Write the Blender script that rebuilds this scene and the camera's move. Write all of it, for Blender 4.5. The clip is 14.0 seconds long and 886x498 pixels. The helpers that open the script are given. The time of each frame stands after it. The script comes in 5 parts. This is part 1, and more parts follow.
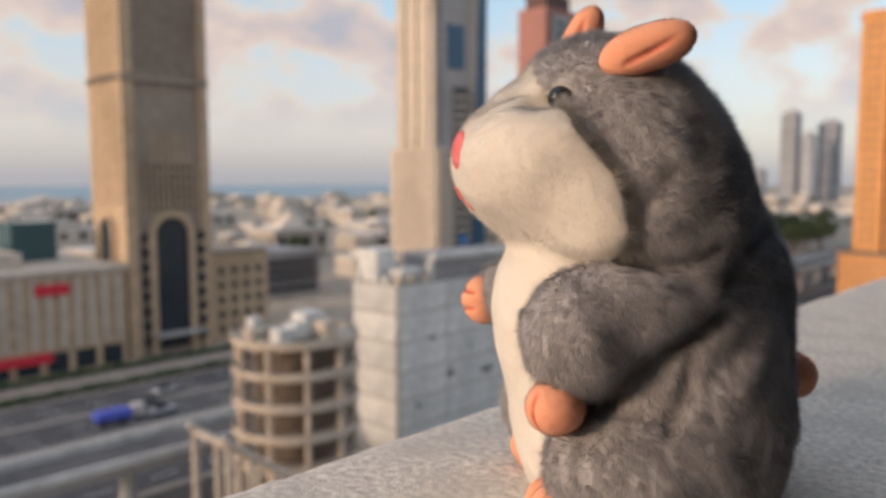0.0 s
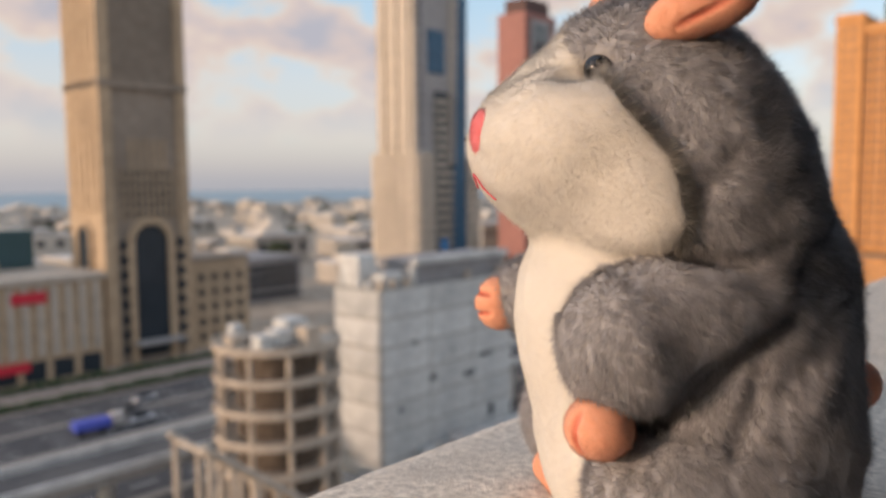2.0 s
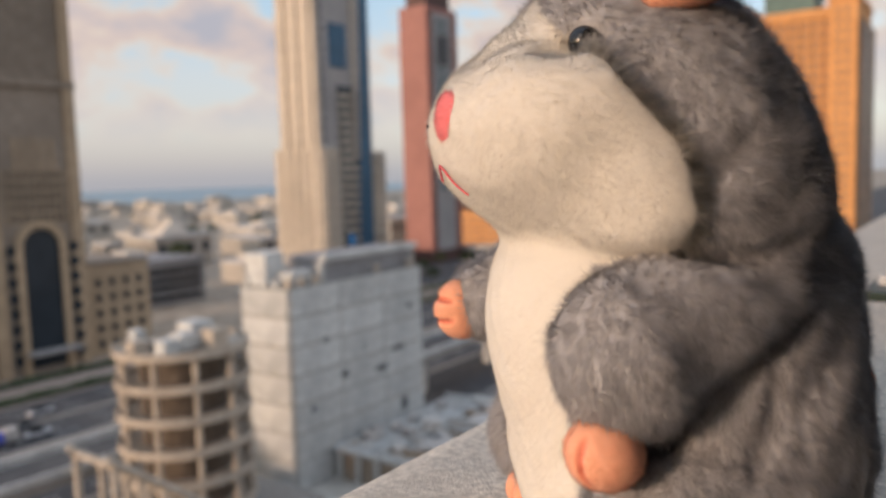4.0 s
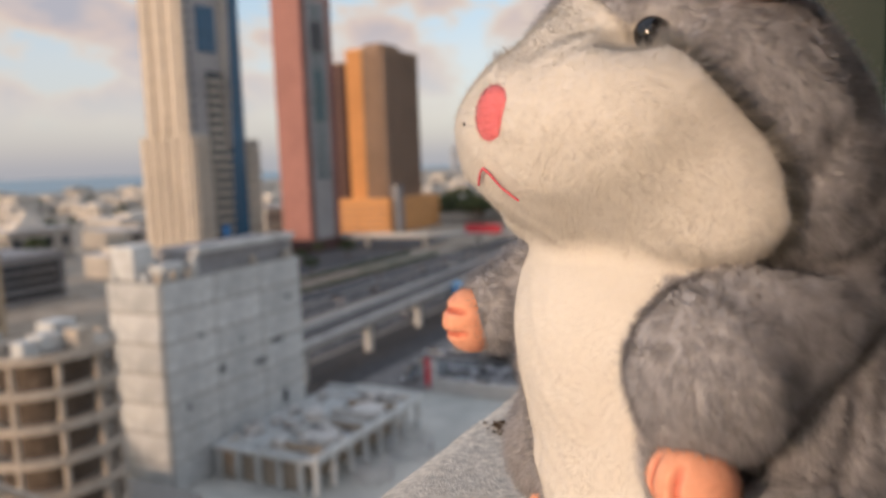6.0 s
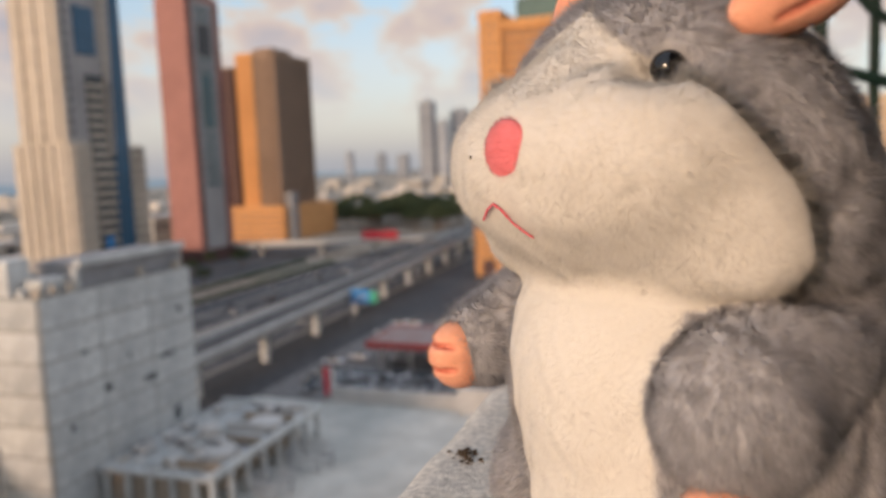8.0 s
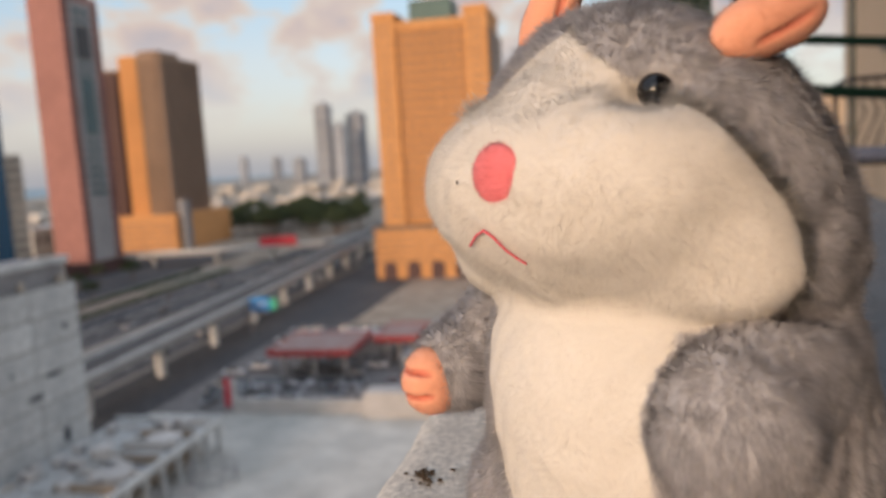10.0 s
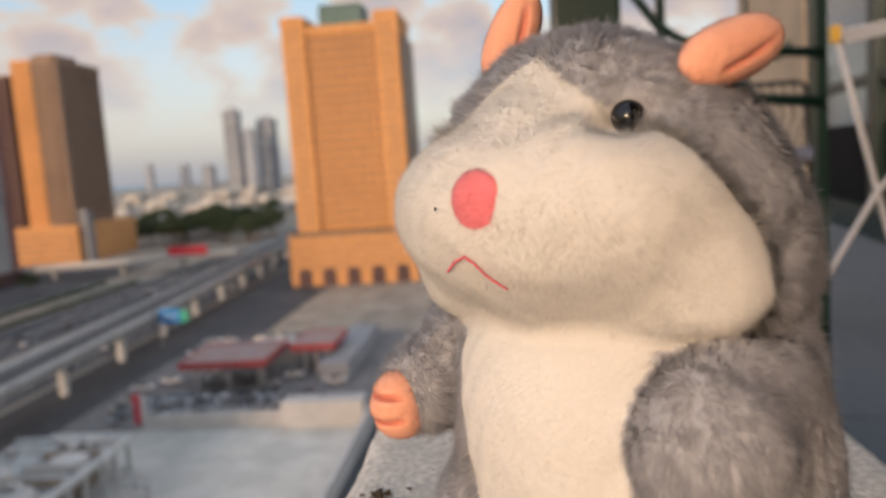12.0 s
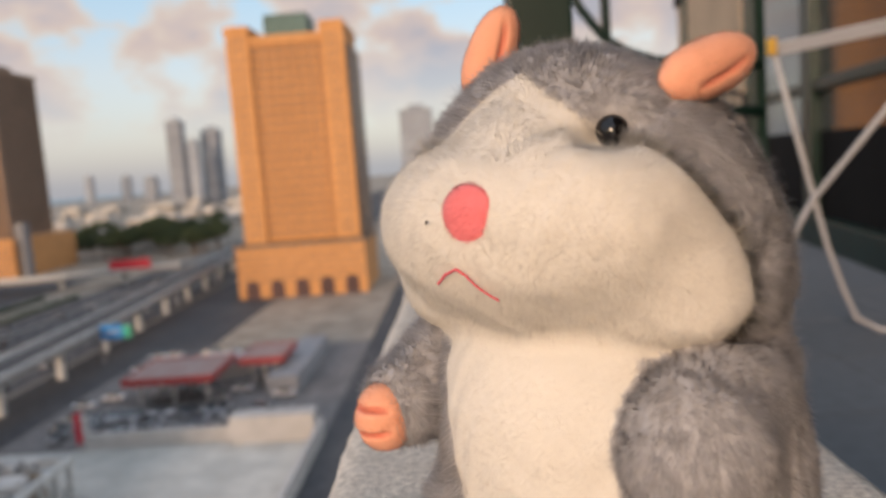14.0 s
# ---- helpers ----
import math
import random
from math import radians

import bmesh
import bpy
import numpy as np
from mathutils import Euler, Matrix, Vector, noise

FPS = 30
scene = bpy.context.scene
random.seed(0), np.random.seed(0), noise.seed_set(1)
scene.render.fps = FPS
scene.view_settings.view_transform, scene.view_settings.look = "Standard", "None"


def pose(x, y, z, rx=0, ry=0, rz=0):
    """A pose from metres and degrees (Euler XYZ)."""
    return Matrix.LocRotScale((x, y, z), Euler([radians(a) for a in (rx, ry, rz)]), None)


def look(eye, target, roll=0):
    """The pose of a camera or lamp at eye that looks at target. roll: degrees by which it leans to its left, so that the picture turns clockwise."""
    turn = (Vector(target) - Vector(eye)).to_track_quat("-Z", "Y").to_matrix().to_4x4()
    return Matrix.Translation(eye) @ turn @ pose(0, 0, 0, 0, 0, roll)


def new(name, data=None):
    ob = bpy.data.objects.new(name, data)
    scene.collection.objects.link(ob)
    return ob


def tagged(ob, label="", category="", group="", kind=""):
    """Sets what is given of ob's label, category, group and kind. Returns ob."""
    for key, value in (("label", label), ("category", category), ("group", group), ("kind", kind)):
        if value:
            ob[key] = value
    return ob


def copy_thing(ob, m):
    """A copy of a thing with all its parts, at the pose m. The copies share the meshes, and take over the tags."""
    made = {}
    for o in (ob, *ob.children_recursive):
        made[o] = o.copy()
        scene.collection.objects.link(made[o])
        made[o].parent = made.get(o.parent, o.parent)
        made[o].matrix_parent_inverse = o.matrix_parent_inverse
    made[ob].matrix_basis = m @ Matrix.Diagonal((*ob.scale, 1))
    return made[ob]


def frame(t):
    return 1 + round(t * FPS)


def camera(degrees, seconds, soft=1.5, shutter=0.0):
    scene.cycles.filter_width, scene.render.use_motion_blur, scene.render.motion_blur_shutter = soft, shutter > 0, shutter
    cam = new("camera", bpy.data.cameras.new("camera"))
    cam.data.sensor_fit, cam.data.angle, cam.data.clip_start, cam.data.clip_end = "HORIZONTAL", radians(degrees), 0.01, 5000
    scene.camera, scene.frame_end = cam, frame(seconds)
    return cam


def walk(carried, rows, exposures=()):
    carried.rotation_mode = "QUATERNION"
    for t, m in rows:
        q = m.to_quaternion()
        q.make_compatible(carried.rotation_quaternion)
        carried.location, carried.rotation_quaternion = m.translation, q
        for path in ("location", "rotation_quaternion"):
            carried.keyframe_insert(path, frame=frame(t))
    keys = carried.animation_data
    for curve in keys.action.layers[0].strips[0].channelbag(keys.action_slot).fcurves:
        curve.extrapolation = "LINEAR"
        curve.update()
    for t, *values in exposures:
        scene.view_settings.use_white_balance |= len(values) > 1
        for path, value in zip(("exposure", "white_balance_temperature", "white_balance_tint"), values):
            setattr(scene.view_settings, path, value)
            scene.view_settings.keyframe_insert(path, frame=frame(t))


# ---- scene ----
cam = camera(59.5, 14.0, soft=2.0)
cam.data.dof.use_dof = True
cam.data.dof.focus_distance = 0.212
cam.data.dof.aperture_fstop = 12.5
PATH = [
    (0, (-0.0030, 0.0135, 0.1087), (-1.3790, 1.4534, -0.0735), -0.11),
    (0.5, (-0.0111, 0.0133, 0.1061), (-1.3816, 1.4595, -0.0677), -0.20),
    (1, (-0.0182, 0.0143, 0.1054), (-1.3825, 1.4668, -0.0640), -0.20),
    (1.5, (-0.0252, 0.0222, 0.1043), (-1.3797, 1.4839, -0.0660), -0.40),
    (2, (-0.0333, 0.0302, 0.1033), (-1.3752, 1.5033, -0.0673), -0.50),
    (2.5, (-0.0403, 0.0362, 0.1033), (-1.3557, 1.5325, -0.0715), -0.69),
    (3, (-0.0463, 0.0432, 0.1032), (-1.3217, 1.5733, -0.0752), -1.08),
    (5.5, (-0.0981, 0.0423, 0.1066), (-1.0475, 1.7886, -0.1147), -2.10),
    (6, (-0.1081, 0.0403, 0.1082), (-0.9983, 1.8163, -0.1233), -2.06),
    (6.5, (-0.1161, 0.0413, 0.1075), (-0.9474, 1.8449, -0.1291), -2.21),
    (7, (-0.1221, 0.0394, 0.1089), (-0.8967, 1.8679, -0.1286), -2.16),
    (7.5, (-0.1269, 0.0395, 0.1121), (-0.8411, 1.8932, -0.1194), -2.21),
    (8, (-0.1348, 0.0397, 0.1155), (-0.7807, 1.9190, -0.1105), -2.34),
    (8.5, (-0.1397, 0.0417, 0.1166), (-0.7235, 1.9415, -0.1073), -2.57),
    (11, (-0.1643, 0.0402, 0.1258), (-0.4464, 2.0058, -0.1123), -3.93),
    (11.5, (-0.1673, 0.0402, 0.1270), (-0.3972, 2.0128, -0.1098), -4.06),
    (12, (-0.1683, 0.0402, 0.1270), (-0.3520, 2.0179, -0.1072), -4.00),
    (12.5, (-0.1703, 0.0402, 0.1271), (-0.3098, 2.0219, -0.1043), -4.04),
    (13, (-0.1713, 0.0402, 0.1262), (-0.2767, 2.0243, -0.1019), -4.19),
    (13.5, (-0.1743, 0.0392, 0.1273), (-0.2474, 2.0253, -0.0963), -4.25),
    (14, (-0.1772, 0.0373, 0.1286), (-0.2290, 2.0246, -0.0901), -4.32),
]
walk(cam, [(t, look(eye, target, roll)) for t, eye, target, roll in PATH], [(0.0, -0.05), (3.0, -0.07), (6.0, -0.14), (14.0, -0.18)])

# ---- light ----
SUN_AZ, SUN_EL = radians(198), radians(12)      # bearing clockwise from +y, height over the sea
world = bpy.data.worlds.new("evening_sky")
scene.world = world
world.use_nodes = True
wn, wl = world.node_tree.nodes, world.node_tree.links
wn.clear()


def wnode(kind, **kw):
    n = wn.new(kind)
    for k, v in kw.items():
        n.inputs[k].default_value = v
    return n


w_out = wnode("ShaderNodeOutputWorld")
w_bg = wnode("ShaderNodeBackground", Strength=0.89)
sky = wnode("ShaderNodeTexSky")
sky.sky_type, sky.sun_disc = "NISHITA", False
sky.sun_elevation, sky.sun_rotation = SUN_EL, SUN_AZ
sky.air_density, sky.dust_density, sky.ozone_density = 1.0, 2.0, 1.5
sky_gain = wnode("ShaderNodeVectorMath")
sky_gain.operation = "SCALE"
sky_gain.inputs["Scale"].default_value = 0.13
w_co = wnode("ShaderNodeTexCoord")
w_sep = wnode("ShaderNodeSeparateXYZ")
wl.new(w_co.outputs["Generated"], w_sep.inputs[0])
wl.new(sky.outputs[0], sky_gain.inputs[0])


def wramp(src, stops):
    r = wn.new("ShaderNodeValToRGB")
    e = r.color_ramp.elements
    while len(e) < len(stops):
        e.new(0.5)
    for el, (p, c) in zip(e, stops):
        el.position, el.color = p, (*c, 1) if len(c) == 3 else c
    wl.new(src, r.inputs[0])
    return r


def wmix(fac, a, b):
    m = wn.new("ShaderNodeMix")
    m.data_type = "RGBA"
    wl.new(fac, m.inputs["Factor"])
    for v, sock in ((a, m.inputs[6]), (b, m.inputs[7])):
        if isinstance(v, tuple):
            sock.default_value = (*v, 1)
        else:
            wl.new(v, sock)
    return m.outputs[2]


# evening haze over the horizon, lilac below and pale blue above
haze = wramp(w_sep.outputs["Z"], [(0.0, (0.47, 0.47, 0.54)), (0.05, (0.57, 0.51, 0.555)), (0.13, (0.60, 0.57, 0.60)), (0.22, (0.46, 0.60, 0.72)), (0.42, (0.62, 0.74, 0.90)), (1.0, (0.60, 0.74, 0.95))])
haze_amount = wramp(w_sep.outputs["Z"], [(0.0, (0.92,) * 3), (0.25, (0.78,) * 3), (0.5, (1.0,) * 3)])
haze_part = wmix(haze_amount.outputs[0], (0.0, 0.0, 0.0), haze.outputs[0])
glow = wn.new("ShaderNodeMix")
glow.data_type, glow.blend_type = "RGBA", "ADD"
glow.inputs["Factor"].default_value = 1.0
wl.new(haze_part, glow.inputs[6])
wl.new(sky_gain.outputs[0], glow.inputs[7])
base_sky = glow.outputs[2]
# cumulus: puffs stretched along the horizon, lit peach by the low sun
w_map = wn.new("ShaderNodeMapping")
w_map.inputs["Scale"].default_value = (4.6, 4.6, 8.5)
w_map.inputs["Location"].default_value = (0.35, 1.2, 0.1)
wl.new(w_co.outputs["Generated"], w_map.inputs[0])
puffs = wnode("ShaderNodeTexNoise", Scale=1.6, Detail=7.0, Roughness=0.52)
wl.new(w_map.outputs[0], puffs.inputs["Vector"])
puff_edge = wramp(puffs.outputs[0], [(0.41, (0,) * 3), (0.50, (1,) * 3)])
band = wramp(w_sep.outputs["Z"], [(0.04, (0,) * 3), (0.09, (0.6,) * 3), (0.16, (1,) * 3), (0.30, (0.9,) * 3), (0.6, (0.4,) * 3)])
cover = wn.new("ShaderNodeMath")
cover.operation = "MULTIPLY"
wl.new(puff_edge.outputs[0], cover.inputs[0])
wl.new(band.outputs[0], cover.inputs[1])
puff_tone = wramp(puffs.outputs[0], [(0.45, (0.98, 0.82, 0.68)), (0.54, (0.82, 0.68, 0.64)), (0.66, (0.58, 0.57, 0.64))])
wl.new(wmix(cover.outputs[0], base_sky, puff_tone.outputs[0]), w_bg.inputs["Color"])
wl.new(w_bg.outputs[0], w_out.inputs[0])

sun = new("sun", bpy.data.lights.new("sun", "SUN"))
sun.data.energy, sun.data.angle, sun.data.color = 2.7, radians(9.0), (1.0, 0.69, 0.49)
sun.matrix_world = look((0, 0, 300), (-math.sin(SUN_AZ) * math.cos(SUN_EL), -math.cos(SUN_AZ) * math.cos(SUN_EL), 300 - math.sin(SUN_EL)))


# ---- materials ----
def material(name, color, rough=0.8, metal=0.0, scale=8.0, vary=0.25, bump=0.2, bump_scale=None, depth=0.01, stain=None, stain_scale=1.0, spec=0.3, coords="Object", tint=0.0):
    """A surface with fine grain and broad stains, and a relief of its own."""
    m = bpy.data.materials.new(name)
    m.use_nodes = True
    n, l = m.node_tree.nodes, m.node_tree.links
    b = n["Principled BSDF"]
    b.inputs["Roughness"].default_value, b.inputs["Metallic"].default_value = rough, metal
    b.inputs["Specular IOR Level"].default_value = spec
    co = n.new("ShaderNodeTexCoord")
    grain = n.new("ShaderNodeTexNoise")
    grain.inputs["Scale"].default_value, grain.inputs["Detail"].default_value = scale, 6
    broad = n.new("ShaderNodeTexNoise")
    broad.inputs["Scale"].default_value, broad.inputs["Detail"].default_value = stain_scale, 4
    for t in (grain, broad):
        l.new(co.outputs[coords], t.inputs["Vector"])
    ramp = n.new("ShaderNodeValToRGB")
    dark, light = [c * (1 - vary) for c in color], [min(1, c * (1 + vary)) for c in color]
    ramp.color_ramp.elements[0].position, ramp.color_ramp.elements[0].color = 0.3, (*dark, 1)
    ramp.color_ramp.elements[1].position, ramp.color_ramp.elements[1].color = 0.7, (*light, 1)
    l.new(grain.outputs[0], ramp.inputs[0])
    out = ramp.outputs[0]
    edge = n.new("ShaderNodeValToRGB")
    edge.color_ramp.elements[0].position, edge.color_ramp.elements[1].position = 0.48, 0.68
    l.new(broad.outputs[0], edge.inputs[0])
    mix = n.new("ShaderNodeMix")
    mix.data_type = "RGBA"
    amount = n.new("ShaderNodeMath")
    amount.operation, amount.inputs[1].default_value = "MULTIPLY", 0.6
    l.new(edge.outputs[0], amount.inputs[0])
    l.new(amount.outputs[0], mix.inputs["Factor"])
    l.new(out, mix.inputs[6])
    mix.inputs[7].default_value = (*(stain or [c * 0.7 for c in color]), 1)
    out = mix.outputs[2]
    if tint:
        info = n.new("ShaderNodeObjectInfo")
        hue = n.new("ShaderNodeHueSaturation")
        span = n.new("ShaderNodeMapRange")
        span.inputs["To Min"].default_value, span.inputs["To Max"].default_value = 1 - tint, 1 + tint
        l.new(info.outputs["Random"], span.inputs["Value"])
        l.new(span.outputs[0], hue.inputs["Value"])
        l.new(out, hue.inputs["Color"])
        out = hue.outputs[0]
    l.new(out, b.inputs["Base Color"])
    if bump:
        bp = n.new("ShaderNodeBump")
        bp.inputs["Strength"].default_value, bp.inputs["Distance"].default_value = bump, depth
        if bump_scale:
            fine = n.new("ShaderNodeTexNoise")
            fine.inputs["Scale"].default_value, fine.inputs["Detail"].default_value = bump_scale, 5
            l.new(co.outputs[coords], fine.inputs["Vector"])
            l.new(fine.outputs[0], bp.inputs["Height"])
        else:
            l.new(grain.outputs[0], bp.inputs["Height"])
        l.new(bp.outputs[0], b.inputs["Normal"])
    return m


def glass_front(name, color, rough=0.18):
    return material(name, color, rough, 0.0, 0.2, 0.15, 0.05, spec=0.35, stain_scale=0.05)


M_SAND = material("sandy_ground", (0.34, 0.29, 0.23), 0.95, scale=0.15, vary=0.3, bump=0.3, depth=0.2, stain=(0.26, 0.24, 0.21), stain_scale=0.02)
M_LOT = material("bare_lot_sand", (0.54, 0.525, 0.475), 0.95, scale=0.3, vary=0.16, bump=0.3, depth=0.2, stain=(0.25, 0.26, 0.245), stain_scale=0.045)
M_ASPHALT = material("asphalt", (0.07, 0.072, 0.077), 0.9, scale=0.5, vary=0.25, bump=0.1, stain=(0.125, 0.122, 0.12), stain_scale=0.05)
M_PAVING = material("pale_paving", (0.34, 0.28, 0.24), 0.9, scale=0.6, vary=0.2, stain_scale=0.1)
M_MARK = material("road_paint", (0.7, 0.7, 0.68), 0.8, scale=1.0, vary=0.2, bump=0)
M_SEA = material("sea_water", (0.10, 0.22, 0.30), 0.35, scale=0.02, vary=0.15, bump=0.2, depth=0.5, stain=(0.13, 0.25, 0.33), stain_scale=0.002)
M_CONC = material("raw_concrete", (0.29, 0.275, 0.25), 0.95, scale=1.2, vary=0.2, bump=0.3, depth=0.05, stain=(0.27, 0.26, 0.25), stain_scale=0.15)
M_CONC_PALE = material("pale_concrete", (0.53, 0.54, 0.525), 0.95, scale=0.8, vary=0.16, bump=0.2, depth=0.04, stain=(0.36, 0.37, 0.37), stain_scale=0.3, tint=0.10)
# stone in two tones: sun's gold and shade's brown put into the colour
M_STONE = material("sun_gold_stone", (0.46, 0.35, 0.235), 0.8, scale=0.5, vary=0.15, bump=0.1, stain_scale=0.05, tint=0.04)
M_STONE_DARK = material("shade_brown_stone", (0.30, 0.25, 0.20), 0.8, scale=0.5, vary=0.15, bump=0.1, stain_scale=0.05)
M_WHITE = material("white_render", (0.53, 0.51, 0.485), 0.8, scale=0.5, vary=0.1, bump=0.1, stain_scale=0.05, tint=0.1)
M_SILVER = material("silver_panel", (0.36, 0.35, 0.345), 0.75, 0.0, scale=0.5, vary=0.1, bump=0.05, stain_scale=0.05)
M_RED = material("red_granite_panel", (0.34, 0.16, 0.135), 0.6, scale=0.4, vary=0.15, bump=0.1, stain_scale=0.05)
M_MAROON = material("dark_maroon_panel", (0.10, 0.055, 0.05), 0.6, scale=0.4, vary=0.15, bump=0.1, stain_scale=0.05)
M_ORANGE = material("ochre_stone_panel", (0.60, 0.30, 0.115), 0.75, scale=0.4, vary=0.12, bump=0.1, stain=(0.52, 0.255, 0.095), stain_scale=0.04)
# brown of the ochre towers' shaded sides, used for trim and windows too
M_BROWN = material("shade_brown_panel", (0.27, 0.185, 0.13), 0.75, scale=0.4, vary=0.12, bump=0.1, stain_scale=0.04)
M_GLASS_DARK = glass_front("dark_window_glass", (0.03, 0.04, 0.05))
M_GLASS_BLUE = glass_front("blue_window_glass", (0.03, 0.10, 0.18))
M_GLASS_TEAL = glass_front("teal_window_glass", (0.05, 0.11, 0.13))
M_GREY = material("grey_render", (0.30, 0.30, 0.31), 0.85, scale=0.5, vary=0.15, stain_scale=0.05, tint=0.25)
M_LOW = material("villa_render", (0.50, 0.46, 0.40), 0.9, scale=0.4, vary=0.15, stain_scale=0.04, tint=0.35)
# bluish grey that stands for the haze in front of far towers
M_HAZE = material("haze_coloured_tower_front", (0.30, 0.33, 0.37), 0.8, scale=0.1, vary=0.1, bump=0, stain_scale=0.02, tint=0.15)
M_TAN = material("tan_raw_concrete", (0.43, 0.375, 0.31), 0.95, scale=1.2, vary=0.2, bump=0.3, depth=0.05, stain=(0.33, 0.29, 0.245), stain_scale=0.2)
M_MALL = material("beige_mall_render", (0.47, 0.42, 0.355), 0.85, scale=0.5, vary=0.12, bump=0.1, stain_scale=0.06)
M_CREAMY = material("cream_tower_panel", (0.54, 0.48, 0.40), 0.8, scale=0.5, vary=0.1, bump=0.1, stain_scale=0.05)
M_LEAF = material("tree_leaves", (0.055, 0.075, 0.035), 0.8, scale=0.4, vary=0.35, bump=0, stain=(0.08, 0.09, 0.05), stain_scale=0.05)
M_TRUNK = material("tree_bark", (0.16, 0.12, 0.09), 0.9, scale=3, vary=0.2)
M_SIGN_RED = material("red_sign", (0.60, 0.035, 0.06), 0.5, scale=1, vary=0.1, bump=0)
M_ROOFTIN = material("dull_red_sheet", (0.33, 0.23, 0.21), 0.8, scale=0.8, vary=0.2, bump=0.2, stain=(0.36, 0.31, 0.29), stain_scale=0.3)
M_FORECOURT = material("worn_forecourt_paving", (0.19, 0.18, 0.175), 0.9, scale=0.6, vary=0.25, bump=0.1, stain=(0.09, 0.09, 0.092), stain_scale=0.08)
# blockwork with the rotunda's inner shade put into its colour
M_CORE = material("shade_dark_blockwork", (0.13, 0.105, 0.085), 0.95, scale=1.0, vary=0.3, bump=0.2, stain_scale=0.3)
M_TEAL = material("grey_green_panel", (0.13, 0.20, 0.185), 0.75, scale=0.5, vary=0.15, bump=0.1, stain_scale=0.1)
M_FASCIA = material("dull_red_fascia", (0.36, 0.05, 0.05), 0.6, scale=1, vary=0.15, bump=0)
M_SIGN_BLUE = material("blue_sign", (0.02, 0.22, 0.55), 0.5, scale=1, vary=0.1, bump=0)
M_SIGN_GREEN = material("green_sign", (0.05, 0.40, 0.25), 0.5, scale=1, vary=0.1, bump=0)
M_CAR = material("car_paint", (0.42, 0.42, 0.43), 0.3, scale=2, vary=0.05, bump=0, tint=0.7, spec=0.6)
M_CAR_BLUE = material("blue_car_paint", (0.10, 0.14, 0.62), 0.3, scale=2, vary=0.05, bump=0, spec=0.6)
M_TYRE = material("tyre_rubber", (0.02, 0.02, 0.02), 0.9, scale=9, vary=0.2, bump=0)
M_HEDGE = material("hedge_leaves", (0.05, 0.075, 0.035), 0.9, scale=1, vary=0.35, bump=0.4, depth=0.2)


# ---- mesh helpers ----
def mesh_of(bm, name):
    me = bpy.data.meshes.new(name)
    bm.normal_update()
    bm.to_mesh(me)
    bm.free()
    return me


def part(name, bm, mat, parent=None, label="", smooth=False):
    """One mesh object out of a bmesh, under a thing or a part."""
    me = mesh_of(bm, name)
    for m in mat if isinstance(mat, (list, tuple)) else [mat]:
        me.materials.append(m)
    if smooth:
        me.polygons.foreach_set("use_smooth", [True] * len(me.polygons))
    ob = new(name, me)
    if parent is not None:
        ob.parent = parent
        ob.matrix_parent_inverse = Matrix()
    if label:
        ob["label"] = label
    return ob


def thing(name, at, label, category, kind="", group="", turn=0.0):
    ob = new(name)
    ob.empty_display_size = 0.1
    ob.matrix_world = pose(*at, 0, 0, turn)
    return tagged(ob, label, category, group, kind)


def box(bm, x0, x1, y0, y1, z0, z1, bevel=0.0, mat=0):
    vs = [bm.verts.new((x, y, z)) for x in (x0, x1) for y in (y0, y1) for z in (z0, z1)]
    idx = [(0, 1, 3, 2), (4, 6, 7, 5), (0, 4, 5, 1), (2, 3, 7, 6), (0, 2, 6, 4), (1, 5, 7, 3)]
    fs = [bm.faces.new([vs[i] for i in q]) for q in idx]
    for f in fs:
        f.material_index = mat
    if bevel:
        es = list({e for f in fs for e in f.edges})
        bmesh.ops.bevel(bm, geom=es, offset=bevel, segments=2, affect="EDGES", profile=0.6)
    return fs


def cube_bm(*a, **k):
    bm = bmesh.new()
    box(bm, *a, **k)
    return bm


def tube(bm, pts, r, seg=8, closed=False, taper=None):
    """A round bar through the points."""
    pts = [Vector(p) for p in pts]
    rings = []
    n = len(pts)
    for i, p in enumerate(pts):
        a, b = pts[max(i - 1, 0)], pts[min(i + 1, n - 1)]
        d = (b - a).normalized()
        u = d.cross(Vector((0, 0, 1)))
        if u.length < 1e-3:
            u = d.cross(Vector((0, 1, 0)))
        u.normalize()
        v = d.cross(u)
        rr = r if taper is None else r + (taper - r) * i / (n - 1)
        rings.append([bm.verts.new(p + rr * (math.cos(2 * math.pi * k / seg) * u + math.sin(2 * math.pi * k / seg) * v)) for k in range(seg)])
    for r0, r1 in zip(rings, rings[1:]):
        for k in range(seg):
            bm.faces.new((r0[k], r0[(k + 1) % seg], r1[(k + 1) % seg], r1[k]))
    bm.faces.new(rings[0][::-1])
    bm.faces.new(rings[-1])


GROUND = -42.0


# ---- ground, sea, roads ----
def slab(name, x0, x1, y0, y1, z0, z1, mat, label, category, kind="structure"):
    return tagged(part(name, cube_bm(x0, x1, y0, y1, z0, z1), mat), label, category, kind=kind)


